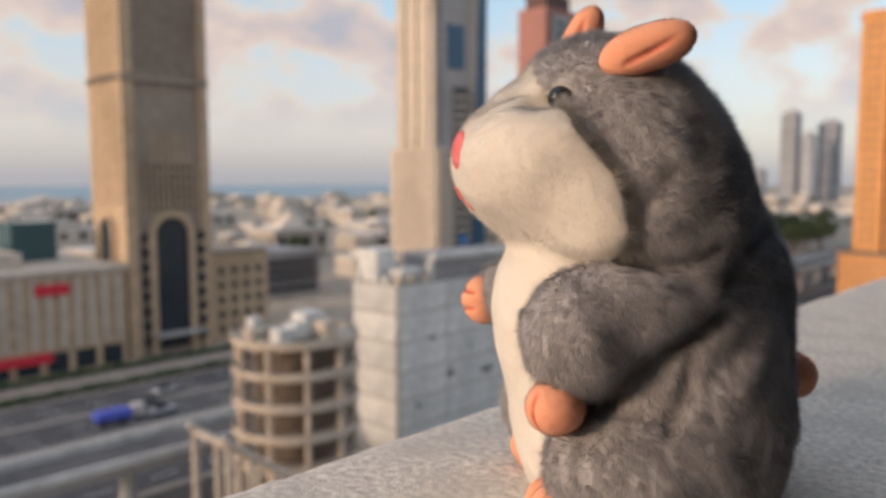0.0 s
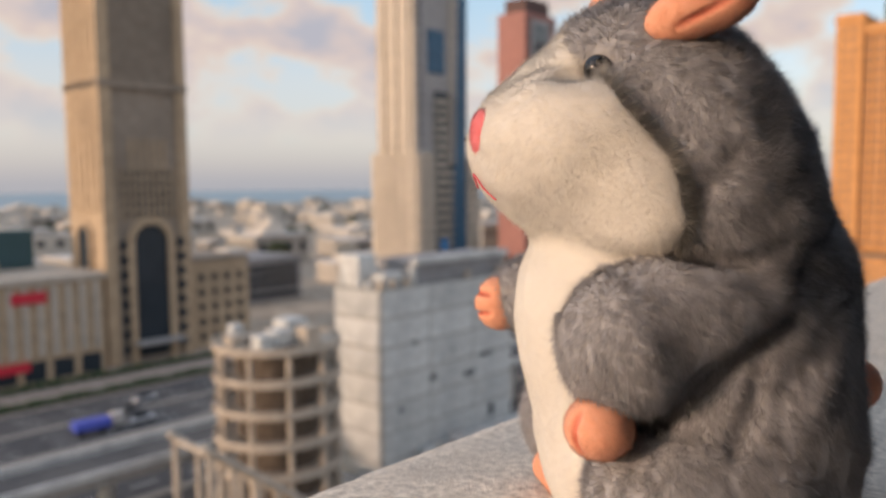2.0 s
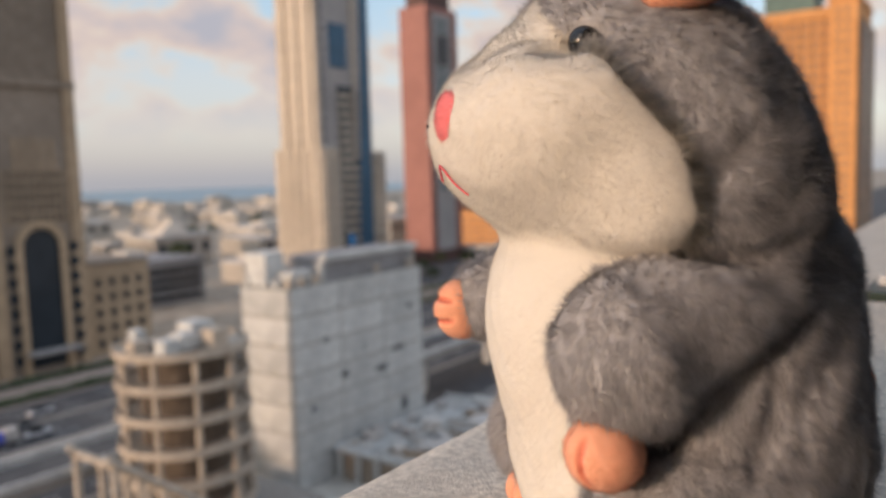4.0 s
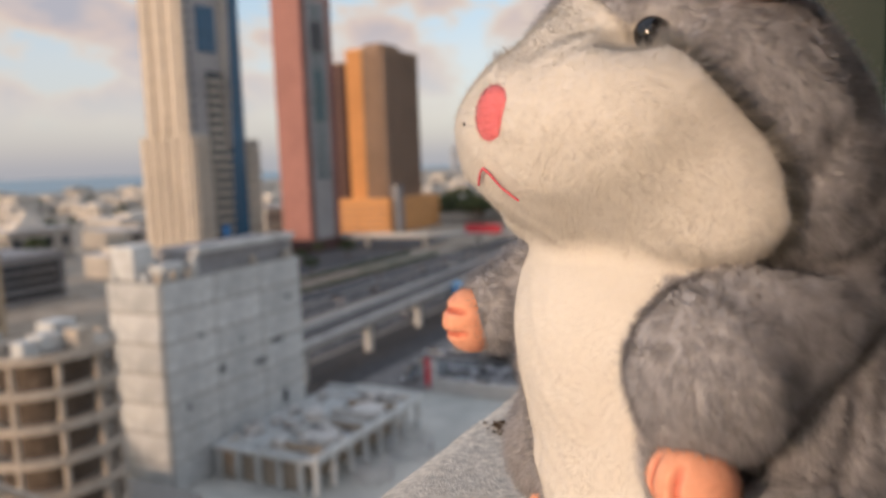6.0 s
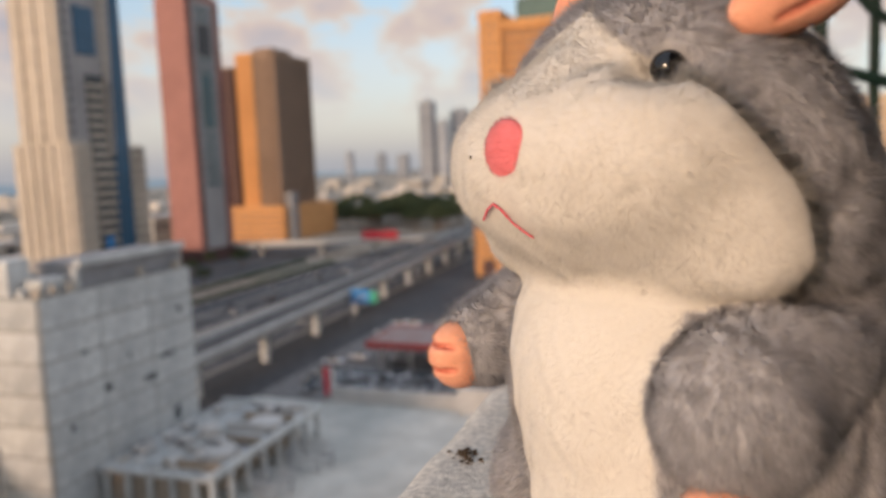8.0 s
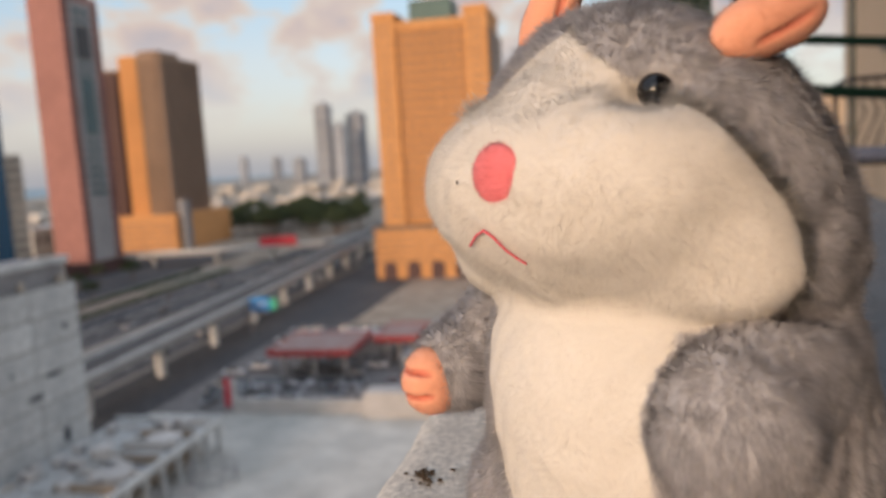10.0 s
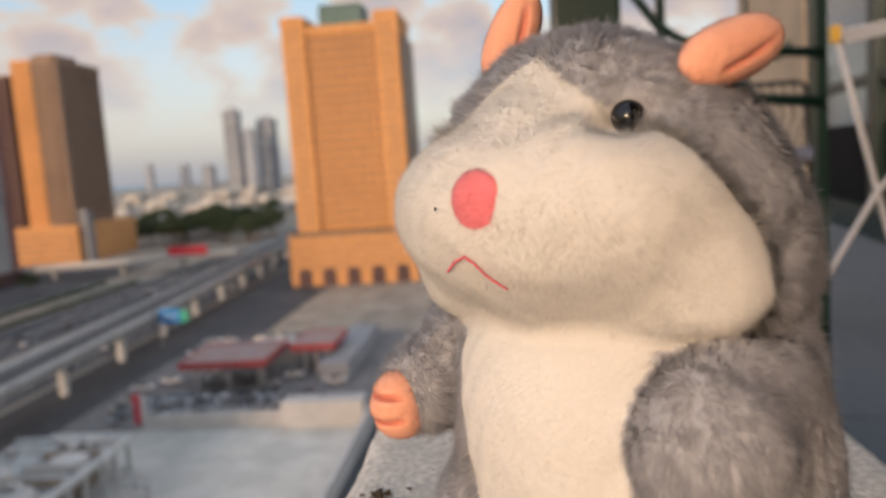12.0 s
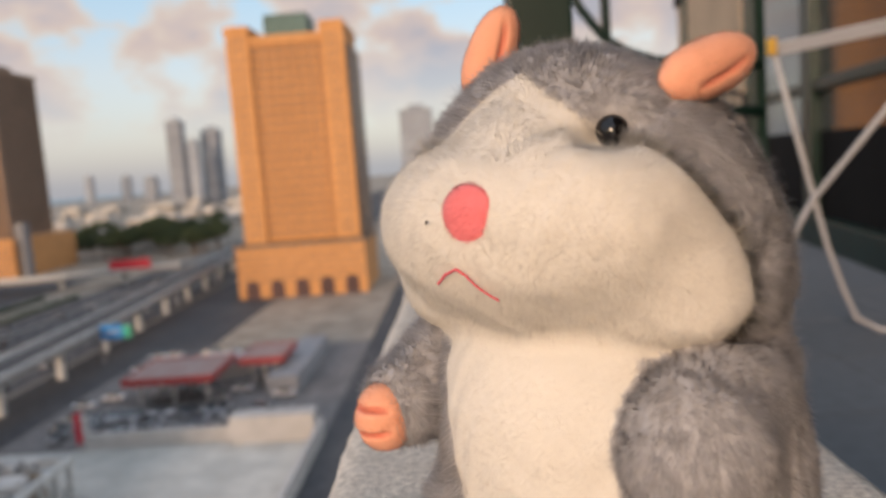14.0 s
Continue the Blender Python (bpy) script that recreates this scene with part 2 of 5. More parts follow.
bm = bmesh.new()
bmesh.ops.create_grid(bm, x_segments=24, y_segments=24, size=4500)
bmesh.ops.translate(bm, vec=(0, 0, GROUND), verts=bm.verts)
tagged(part("ground", bm, M_SAND), "pale sandy city ground reaching the horizon", "ground", kind="structure")
slab("water", -4600, -1450, -4400, 4400, GROUND - 0.5, GROUND + 0.25, M_SEA, "calm blue-grey sea along the coast", "sea")
slab("road", -152, -66, -300, 1500, GROUND - 0.3, GROUND + 0.10, M_ASPHALT, "wide grey asphalt highway with many lanes", "road")
for k, x in enumerate((-148, -143.5, -134.5, -130, -119, -115.5, -107.5, -103)):
    bm = bmesh.new()
    for y in range(-60, 520, 9):
        box(bm, x - 0.1, x + 0.1, y, y + 4, GROUND + 0.10, GROUND + 0.115)
    tagged(part("lane_marking", bm, M_MARK), "broken white lane line painted on asphalt", "road marking", "lane markings", "stuff")
slab("car_park", -240, -176.2, 236, 383, GROUND - 0.3, GROUND + 0.12, M_ASPHALT, "dark asphalt forecourt beside the towers", "car park")
slab("pavement", -176, -152, -200, 250, GROUND - 0.3, GROUND + 0.25, M_PAVING, "reddish paved walk beside the highway", "pavement")
for x in (-139.6, -112.4, -98.5):
    slab("road_divider", x, x + 1.6, -200, 620, GROUND, GROUND + 0.35, M_CONC, "pale concrete strip between the carriageways", "kerb")
slab("central_reservation", -125.2, -122.2, -200, 620, GROUND, GROUND + 0.6, M_CONC, "concrete median barrier strip", "median")
for x in (-154.5, -168):
    bm = bmesh.new()
    for y in range(-40, 300, 3):
        box(bm, x - 0.9, x + 0.9, y, y + 2.6, GROUND + 0.25, GROUND + 1.2 + random.random() * 0.5, bevel=0.3)
    tagged(part("hedge", bm, M_HEDGE), "clipped dark green roadside hedge", "hedge", kind="stuff")


def viaduct(pts, width, top, mat, label):
    """An elevated track on single piers: deck, two parapets, each pier with its head."""
    v = thing("viaduct", (0, 0, 0), label, "viaduct", "structure")
    bd, b1, b2 = bmesh.new(), bmesh.new(), bmesh.new()
    for (xa, ya), (xb, yb) in zip(pts, pts[1:]):
        d = Vector((xb - xa, yb - ya, 0)).normalized()
        s = Vector((d.y, -d.x, 0))
        for b, o0, o1, z0, z1 in ((bd, -width / 2, width / 2, top - 2.0, top - 0.9), (b1, -width / 2, -width / 2 + 0.4, top - 0.9, top), (b2, width / 2 - 0.4, width / 2, top - 0.9, top)):
            c = [Vector((x, y, 0)) + s * o for x, y in ((xa, ya), (xb, yb)) for o in (o0, o1)]
            vs = [b.verts.new((p.x, p.y, z)) for z in (z0, z1) for p in c]
            for q in ((0, 2, 3, 1), (4, 5, 7, 6), (0, 1, 5, 4), (2, 6, 7, 3), (0, 4, 6, 2), (1, 3, 7, 5)):
                b.faces.new([vs[i] for i in q])
    bt = bmesh.new()
    for (xa, ya), (xb, yb) in zip(pts, pts[1:]):
        d = Vector((xb - xa, yb - ya, 0)).normalized()
        s = Vector((d.y, -d.x, 0)) * (width / 2 - 1.0)
        vs = [bt.verts.new((x + o * s.x, y + o * s.y, z)) for z in (top - 0.905, top - 0.80) for x, y in ((xa, ya), (xb, yb)) for o in (-1, 1)]
        for q in ((0, 2, 3, 1), (4, 5, 7, 6), (0, 1, 5, 4), (2, 6, 7, 3), (0, 4, 6, 2), (1, 3, 7, 5)):
            bt.faces.new([vs[i] for i in q])
    part("track_bed", bt, M_ASPHALT, v, "dark track bed")
    part("deck", bd, mat, v)
    part("parapet", b1, M_CONC_PALE, v)
    part("parapet", b2, M_CONC_PALE, v)
    return v


def pier(v, x, y, top):
    bm = bmesh.new()
    tube(bm, [(x, y, GROUND), (x, y, top - 3.4)], 0.95, 12)
    tube(bm, [(x, y, top - 3.5), (x, y, top - 2.0)], 1.0, 12, taper=3.2)
    part("pier", bm, M_CONC_PALE, v)


VIA_TOP = GROUND + 9.5
via = viaduct([(-97, -120), (-92, 40), (-89.8, 110), (-93, 170), (-101, 285), (-112, 420), (-128, 620)], 9.0, VIA_TOP, M_CONC, "elevated concrete metro track on round piers")
for y in range(-90, 600, 26):
    x = float(np.interp(y, [-120, 40, 110, 170, 285, 420, 620], [-97, -92, -89.8, -93, -101, -112, -128]))
    pier(via, x, y, VIA_TOP)
fly = viaduct([(-235, 322), (-170, 330), (-128, 345), (-112, 420), (-118, 700)], 9, GROUND + 6.5, M_CONC, "concrete road flyover crossing the highway")
for x, y in ((-205, 326), (-175, 330), (-150, 337), (-122, 370)):
    pier(fly, x, y, GROUND + 6.5)


# ---- buildings ----
def windows(parent, face, a0, a1, z0, z1, na, nz, plane, mat, wa=0.6, wz=0.6, deep=0.25, name="window"):
    """A grid of window panes in the wall's plane: face 'x' looks to +x, 'y' to -y. Panes share one mesh; past 300 they are joined."""
    da, dz = (a1 - a0) / na, (z1 - z0) / nz
    w, h = wa * da / 2, wz * dz / 2
    spots = [(a0 + (i + 0.5) * da, z0 + (j + 0.5) * dz) for j in range(nz) for i in range(na)]
    if len(spots) > 300:
        bm = bmesh.new()
        for a, z in spots:
            if face == "x":
                box(bm, plane - deep, plane + 0.06, a - w, a + w, z - h, z + h)
            else:
                box(bm, a - w, a + w, plane - 0.06, plane + deep, z - h, z + h)
        tagged(part("window_grid", bm, mat, parent), kind="stuff")
        return
    bm = cube_bm(-deep, 0.06, -w, w, -h, h) if face == "x" else cube_bm(-w, w, -0.06, deep, -h, h)
    me = mesh_of(bm, name)
    me.materials.append(mat)
    for a, z in spots:
        ob = new(name, me)
        ob.parent = parent
        ob.location = (plane, a, z) if face == "x" else (a, plane, z)


def bands(parent, face, a0, a1, z0, z1, n, plane, mat, proud=0.35, share=0.4, name="floor_band"):
    dz = (z1 - z0) / n
    for j in range(n):
        z = z0 + j * dz
        if face == "x":
            bm = cube_bm(plane, plane + proud, a0, a1, z, z + dz * share)
        else:
            bm = cube_bm(a0, a1, plane - proud, plane, z, z + dz * share)
        part(name, bm, mat, parent)


def ribs(parent, face, a0, a1, z0, z1, n, plane, mat, proud=0.5, share=0.35, name="pilaster"):
    da = (a1 - a0) / n
    for i in range(n):
        a = a0 + (i + 0.5 - share / 2) * da
        if face == "x":
            bm = cube_bm(plane, plane + proud, a, a + share * da, z0, z1)
        else:
            bm = cube_bm(a, a + share * da, plane - proud, plane, z0, z1)
        part(name, bm, mat, parent)


def arch_bm(face, c, half, z0, z1, plane, proud, hollow=None):
    """A round-headed panel, or a round-headed surround when hollow gives its width."""
    def ring(h, zt):
        pts = [(c - h, z0), (c - h, zt - h)]
        pts += [(c - h * math.cos(k * math.pi / 16), zt - h + h * math.sin(k * math.pi / 16)) for k in range(1, 16)]
        return pts + [(c + h, zt - h), (c + h, z0)]
    bm = bmesh.new()
    def p3(a, z, o):
        return (plane + o, a, z) if face == "x" else (a, plane - o, z)
    outer = ring(half, z1)
    if hollow is None:
        front = [bm.verts.new(p3(a, z, proud)) for a, z in outer]
        back = [bm.verts.new(p3(a, z, -0.3)) for a, z in outer]
        bm.faces.new(front)
        for i in range(len(front) - 1):
            bm.faces.new((front[i], back[i], back[i + 1], front[i + 1]))
    else:
        inner = ring(half - hollow, z1 - hollow)
        fo, fi = [bm.verts.new(p3(a, z, proud)) for a, z in outer], [bm.verts.new(p3(a, z, proud)) for a, z in inner]
        bo, bi = [bm.verts.new(p3(a, z, -0.1)) for a, z in outer], [bm.verts.new(p3(a, z, -0.1)) for a, z in inner]
        for i in range(len(fo) - 1):
            bm.faces.new((fo[i], fo[i + 1], fi[i + 1], fi[i]))
            bm.faces.new((fo[i], bo[i], bo[i + 1], fo[i + 1]))
            bm.faces.new((fi[i], fi[i + 1], bi[i + 1], bi[i]))
    bmesh.ops.recalc_face_normals(bm, faces=bm.faces)
    return bm


def building(label, category="tower", name="office_tower"):
    return thing(name, (0, 0, 0), label, category)


# arched stone tower across the highway
t = building("beige stone tower with a tall arched dark glass entrance")
# sun and shade are in the colours: golden corners and side, brown wall
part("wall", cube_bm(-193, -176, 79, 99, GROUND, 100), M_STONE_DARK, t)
part("corner_wall", cube_bm(-193.6, -175.2, 78.2, 81.0, GROUND, 100), M_STONE, t, "beige stone corner with sunlit gold in its colour")
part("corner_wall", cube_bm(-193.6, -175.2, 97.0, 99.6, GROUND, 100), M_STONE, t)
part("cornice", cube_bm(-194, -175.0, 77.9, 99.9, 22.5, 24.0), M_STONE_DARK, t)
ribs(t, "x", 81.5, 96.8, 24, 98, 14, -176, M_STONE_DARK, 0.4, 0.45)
windows(t, "x", 82.5, 96, -8, 4, 9, 5, -175.9, M_GLASS_DARK, 0.4, 0.6)
ribs(t, "x", 82, 96.6, -8, 4, 10, -176, M_STONE, 0.4, 0.3)
ribs(t, "x", 84.5, 94.5, 4, 11, 6, -176, M_STONE, 0.35, 0.35)
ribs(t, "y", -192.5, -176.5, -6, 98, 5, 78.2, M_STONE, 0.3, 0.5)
part("arch_glass", arch_bm("x", 89.2, 4.3, GROUND + 1.5, -9.4, -175.7, 0.3), M_GLASS_DARK, t, "dark arched glazing")
part("arch_surround", arch_bm("x", 89.2, 5.8, GROUND, -7.4, -175.5, 0.9, 1.6), M_STONE, t)
part("arch_glass", arch_bm("y", -185, 3.0, GROUND + 4, -9.4, 78.0, 0.3), M_GLASS_DARK, t)
part("arch_surround", arch_bm("y", -185, 4.0, GROUND, -8.2, 77.9, 0.5, 1.0), M_STONE, t)
windows(t, "x", 81.0, 85.0, GROUND + 2, -12, 1, 8, -175.2, M_GLASS_DARK, 0.6, 0.6)
windows(t, "x", 95.2, 98.6, GROUND + 2, -12, 1, 8, -175.2, M_GLASS_DARK, 0.6, 0.6)
part("canopy", cube_bm(-176, -172, 84, 96, GROUND + 4.5, GROUND + 5.3, bevel=0.2), M_SILVER, t)

# shopping block beside it
t = building("low beige shopping block with panelled front and red sign", "shopping block", "shopping_block")
part("wall", cube_bm(-215, -173, 10, 76.5, GROUND, -20.5), M_STONE, t)
part("roof_edge", cube_bm(-215.4, -172.4, 9.6, 76.8, -20.5, -19.2), M_MALL, t)
ribs(t, "x", 11, 76, GROUND + 6, -21, 22, -173, M_MALL, 0.5, 0.45, "panel")
windows(t, "x", 11, 76, GROUND + 0.5, GROUND + 5.2, 11, 1, -172.9, M_GLASS_DARK, 0.75, 0.9)
part("roof_block", cube_bm(-210, -182, 20, 58, -20.5, -16), M_MALL, t)
part("sign", cube_bm(-172.9, -172.2, 57, 64, -24.5, -22.2), M_SIGN_RED, t, "red shop sign")
part("sign", cube_bm(-172.9, -172.2, 48, 60, GROUND + 3.2, GROUND + 5.2), M_SIGN_RED, t, "red shopfront sign")
part("roof_glazing", cube_bm(-205, -195, 60, 70, -20.5, -10), M_GLASS_TEAL, t, "teal glass roof box")
t = building("beige annex block beside the arched tower", "annex", "annex_block")
part("wall", cube_bm(-212, -180, 102, 119, GROUND, -19.5), M_STONE, t)
part("roof_edge", cube_bm(-212.3, -179.6, 101.7, 119.3, -19.5, -18.7), M_STONE_DARK, t)
windows(t, "x", 103, 118, GROUND + 1, -22, 4, 5, -179.9, M_GLASS_DARK, 0.4, 0.5)

t = building("long dark grey low block with shaded glazed front", "building", "low_block")
part("wall", cube_bm(-262, -232, 132, 176, GROUND, -27), M_GREY, t)
part("roof_edge", cube_bm(-262.3, -231.6, 131.7, 176.3, -27, -26.2), M_GREY, t)
part("glazing", cube_bm(-231.9, -231.5, 134, 174, -40, -29), M_GLASS_DARK, t, "dark glazed front")
bands(t, "x", 133, 175, -38, -29, 3, -231.5, M_GREY, 0.4, 0.3)

# white tower with a blue glass sail
t = building("white and silver tower with balconies and dark blue glass wedge")
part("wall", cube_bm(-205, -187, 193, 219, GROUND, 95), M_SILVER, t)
# side wall in warmer cream than the front, its sunlight coloured in
part("side_wall", cube_bm(-206, -187.5, 191.8, 193.4, GROUND, 95), M_CREAMY, t, "cream side wall with a sunlit tone in its colour")
part("lower_wall", cube_bm(-208, -185.4, 190.5, 199, GROUND, 10.5), M_CREAMY, t)
part("lower_wall", cube_bm(-206, -185.4, 217, 224, GROUND, 9.5), M_CREAMY, t)
ribs(t, "y", -207, -186, GROUND, 10, 5, 190.5, M_CREAMY, 0.7, 0.4, "pier")
ribs(t, "x", 191, 199, GROUND, 10, 3, -185.4, M_CREAMY, 0.7, 0.4, "pier")
windows(t, "x", 191, 199, -36, 9, 3, 13, -185.35, M_GLASS_DARK, 0.45, 0.55)
windows(t, "x", 217.4, 223.8, -36, 9, 3, 14, -185.35, M_GLASS_DARK, 0.55, 0.5)
ribs(t, "y", -205.5, -188, 11, 94, 3, 191.8, M_CREAMY, 0.8, 0.45, "pier")
windows(t, "x", 193.6, 195.2, 12, 92, 1, 24, -186.95, M_GLASS_DARK, 0.7, 0.6)
part("fin_wall", cube_bm(-188.5, -186.2, 209.0, 214.2, 6, 95), M_CREAMY, t, "white stepped fin")
bands(t, "x", 209.2, 214.0, 8, 94, 28, -186.2, M_SILVER, 0.35, 0.45)
bands(t, "x", 191.2, 198.8, -38, 9.5, 16, -185.4, M_CREAMY, 0.95, 0.35)
bands(t, "x", 217.2, 223.8, -38, 8.5, 16, -185.4, M_CREAMY, 0.95, 0.35)
part("glass_panel", cube_bm(-187.2, -186.6, 198.0, 206.5, 38, 53), M_GLASS_BLUE, t, "blue glass panel")
part("balcony_recess", cube_bm(-187.3, -186.9, 201, 211, GROUND, 32), M_GLASS_DARK, t)
bands(t, "x", 201, 211, -38, 31, 22, -186.9, M_CREAMY, 0.7, 0.4, "balcony")
bm = bmesh.new()
vs = [bm.verts.new(p) for p in ((-185.8, 209.5, GROUND), (-185.8, 217, GROUND), (-185.8, 217, 12), (-185.8, 218, 92), (-185.8, 214.2, 92), (-189, 208, GROUND), (-189, 217, GROUND), (-189, 217, 5), (-189, 214.5, 70), (-189, 212.5, 70))]
bm.faces.new(vs[:5])
for i in range(5):
    bm.faces.new((vs[i], vs[i + 5], vs[(i + 1) % 5 + 5], vs[(i + 1) % 5]))
bmesh.ops.recalc_face_normals(bm, faces=bm.faces)
part("glass_sail", bm, M_GLASS_BLUE, t, "dark blue glass wedge")
part("sign", cube_bm(-185.0, -184.4, 202, 205, -23.5, -20.0), M_SIGN_BLUE, t, "small blue sign")

# slim red tower with a grey glazed front
t = building("slim red stone tower with grey glazed strip and dark cap")
part("wall", cube_bm(-234, -218, 297, 322, GROUND, 79), M_RED, t)
part("glazed_strip", cube_bm(-218.2, -217.3, 301, 316, -38, 76), M_SILVER, t, "grey glazed strip")
windows(t, "x", 303, 314, -8, 74, 2, 22, -217.2, M_GLASS_TEAL, 0.75, 0.6)
part("glass_panel", cube_bm(-217.4, -216.9, 304, 313, 52, 66), M_GLASS_DARK, t)
part("glass_panel", cube_bm(-217.4, -216.9, 305, 312, 20, 44), M_GLASS_TEAL, t)
bands(t, "x", 297.2, 301, -38, 78, 30, -218, M_MAROON, 0.2, 0.35)
bands(t, "x", 316, 321.8, -38, 78, 30, -218, M_MAROON, 0.2, 0.35)
part("roof_cap", cube_bm(-232, -220, 300, 319, 79, 86), M_MAROON, t, "dark roof cap")
part("base", cube_bm(-236, -216, 295, 325, GROUND, -36), M_MAROON, t)

# ochre slab tower with its podium
t = building("ochre and brown slab tower rising from a podium")
# side and half the end wall brown: their shade is put into the colour
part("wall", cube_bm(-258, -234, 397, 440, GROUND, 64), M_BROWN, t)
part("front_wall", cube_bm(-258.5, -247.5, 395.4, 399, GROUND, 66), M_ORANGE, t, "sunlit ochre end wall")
part("front_wall", cube_bm(-247.5, -236.5, 395.9, 399, GROUND, 65), M_BROWN, t, "end wall coloured in the shaded side's brown")
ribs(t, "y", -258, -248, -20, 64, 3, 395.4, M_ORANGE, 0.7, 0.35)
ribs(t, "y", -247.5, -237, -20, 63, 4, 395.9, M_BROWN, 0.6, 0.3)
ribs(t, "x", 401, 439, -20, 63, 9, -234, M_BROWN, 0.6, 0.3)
windows(t, "x", 401, 439, -20, 62, 18, 24, -233.9, M_GLASS_DARK, 0.35, 0.45)
part("roof_edge", cube_bm(-257, -233.6, 399, 440.4, 64, 65.4), M_BROWN, t)
part("roof_block", cube_bm(-252, -240, 405, 428, 65.4, 69.5), M_BROWN, t)
part("podium", cube_bm(-292, -226, 384, 448, GROUND, -22), M_ORANGE, t, "ochre podium")
bands(t, "y", -291, -227, -40, -23, 5, 384, M_BROWN, 0.4, 0.25)
part("stair_tower", cube_bm(-226.4, -222, 388, 394, GROUND, -14), M_GREY, t)
t = building("dark maroon slab tower behind the ochre one")
part("wall", cube_bm(-282, -266, 403, 425, GROUND, 59), M_MAROON, t)
ribs(t, "y", -281.5, -266.5, -38, 58, 6, 403, M_MAROON, 0.5, 0.35)
part("roof_edge", cube_bm(-282.3, -265.7, 402.7, 425.3, 59, 60.2), M_BROWN, t)

# broad ochre hotel tower on the near side
t = building("broad ochre stone hotel tower glowing in low sun", "hotel tower", "hotel_tower")
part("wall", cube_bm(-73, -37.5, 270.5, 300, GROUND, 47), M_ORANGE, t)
for xa in (-76, -43.5):
    part("corner_pier", cube_bm(xa, xa + 8, 268.6, 299, GROUND, 51.5, bevel=0.15), M_ORANGE, t)
    part("corner_cap", cube_bm(xa - 0.5, xa + 8.5, 268.2, 299.4, 49, 50.2), M_ORANGE, t)
# side wall browner than the front, with its shade in the colour
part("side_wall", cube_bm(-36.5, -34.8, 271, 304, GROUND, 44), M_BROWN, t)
ribs(t, "y", -67.5, -44, -22, 45, 7, 270.5, M_ORANGE, 0.8, 0.22)
windows(t, "y", -67.8, -43.7, -21, 44.6, 14, 21, 270.45, M_BROWN, 0.62, 0.6)
bands(t, "y", -67.8, -43.7, -22, 44, 21, 270.5, M_ORANGE, 0.35, 0.25)
for xa in (-76, -43.5):
    windows(t, "y", xa + 1.6, xa + 6.4, -21, 48, 2, 22, 268.55, M_BROWN, 0.4, 0.5)
windows(t, "x", 273, 302, -21, 42, 8, 24, -34.75, M_GLASS_DARK, 0.4, 0.5)
part("cornice", cube_bm(-68, -43.5, 269.6, 299, 45, 48), M_ORANGE, t)
part("roof_block", cube_bm(-64, -49, 276, 292, 47, 56), M_TEAL, t, "grey-green rooftop storey")
part("base", cube_bm(-79, -34, 265.5, 304, GROUND, -23), M_ORANGE, t)
part("base_cornice", cube_bm(-79.5, -33.5, 265.0, 304.5, -24.4, -23), M_BROWN, t)
bands(t, "y", -78.5, -34.5, -36, -25, 5, 265.5, M_BROWN, 0.2, 0.2)
for k in range(5):
    part("entrance_arch", arch_bm("y", -74 + k * 8.7, 2.4, GROUND, GROUND + 6.5, 265.4, 0.1), M_MAROON, t)

# far towers, their haze put into the wall colour
for az, w, D, top, h in ((-19.7, 26, 1500, 112, 1), (-18.6, 18, 1480, 74, 1), (-17.35, 32, 1560, 97, 0.9), (-2.75, 44, 1100, 78, 1), (-25.5, 20, 2600, 40, 1), (-23.2, 24, 2700, 34, 1), (4.5, 40, 1500, 60, 1), (-21.6, 30, 2400, 22, 1)):
    x, y = D * math.sin(radians(az)), D * math.cos(radians(az))
    t = thing("high_rise", (x, y, GROUND), "distant high-rise tower coloured haze grey", "tower", group="far towers")
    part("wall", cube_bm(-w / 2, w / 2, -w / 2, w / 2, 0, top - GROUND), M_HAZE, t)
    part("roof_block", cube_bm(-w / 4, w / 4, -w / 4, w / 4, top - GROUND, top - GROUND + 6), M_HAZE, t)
    for j in range(int((top - GROUND) / 9)):
        part("floor_band", cube_bm(-w / 2 - 0.4, w / 2 + 0.4, -w / 2 - 0.4, w / 2 + 0.4, 6 + j * 9, 8.5 + j * 9), M_GREY, t)

# concrete frame rotunda under construction
RX, RY, RR, RTOP = -73.4, 52.1, 7.3, -17.8
t = thing("rotunda", (RX, RY, 0), "unfinished round concrete frame building with open floors", "building")
for k in range(8):
    z = RTOP - 3.45 * k
    bm = bmesh.new()
    bmesh.ops.create_cone(bm, cap_ends=True, segments=40, radius1=RR, radius2=RR, depth=0.40)
    bmesh.ops.translate(bm, vec=(0, 0, z - 0.22), verts=bm.verts)
    part("floor_slab", bm, M_TAN, t)
    bm = bmesh.new()
    ring = [[bm.verts.new((r * math.cos(a), r * math.sin(a), zz)) for a in [2 * math.pi * i / 40 for i in range(40)]] for r, zz in ((RR, z), (RR, z + 0.45), (RR - 0.25, z + 0.45), (RR - 0.25, z))]
    for a, b in zip(ring, ring[1:]):
        for i in range(40):
            bm.faces.new((a[i], a[(i + 1) % 40], b[(i + 1) % 40], b[i]))
    part("parapet", bm, M_TAN, t)
    if k < 7:
        for i in range(10):
            a = 2 * math.pi * (i + 0.3) / 10
            x, y = (RR - 0.6) * math.cos(a), (RR - 0.6) * math.sin(a)
            part("column", cube_bm(x - 0.24, x + 0.24, y - 0.24, y + 0.24, z - 3.45, z - 0.44), M_TAN, t)
# core coloured dark to stand for the shade between the open floors
bm = bmesh.new()
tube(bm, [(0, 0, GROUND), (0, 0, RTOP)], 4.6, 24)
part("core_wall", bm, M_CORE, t)
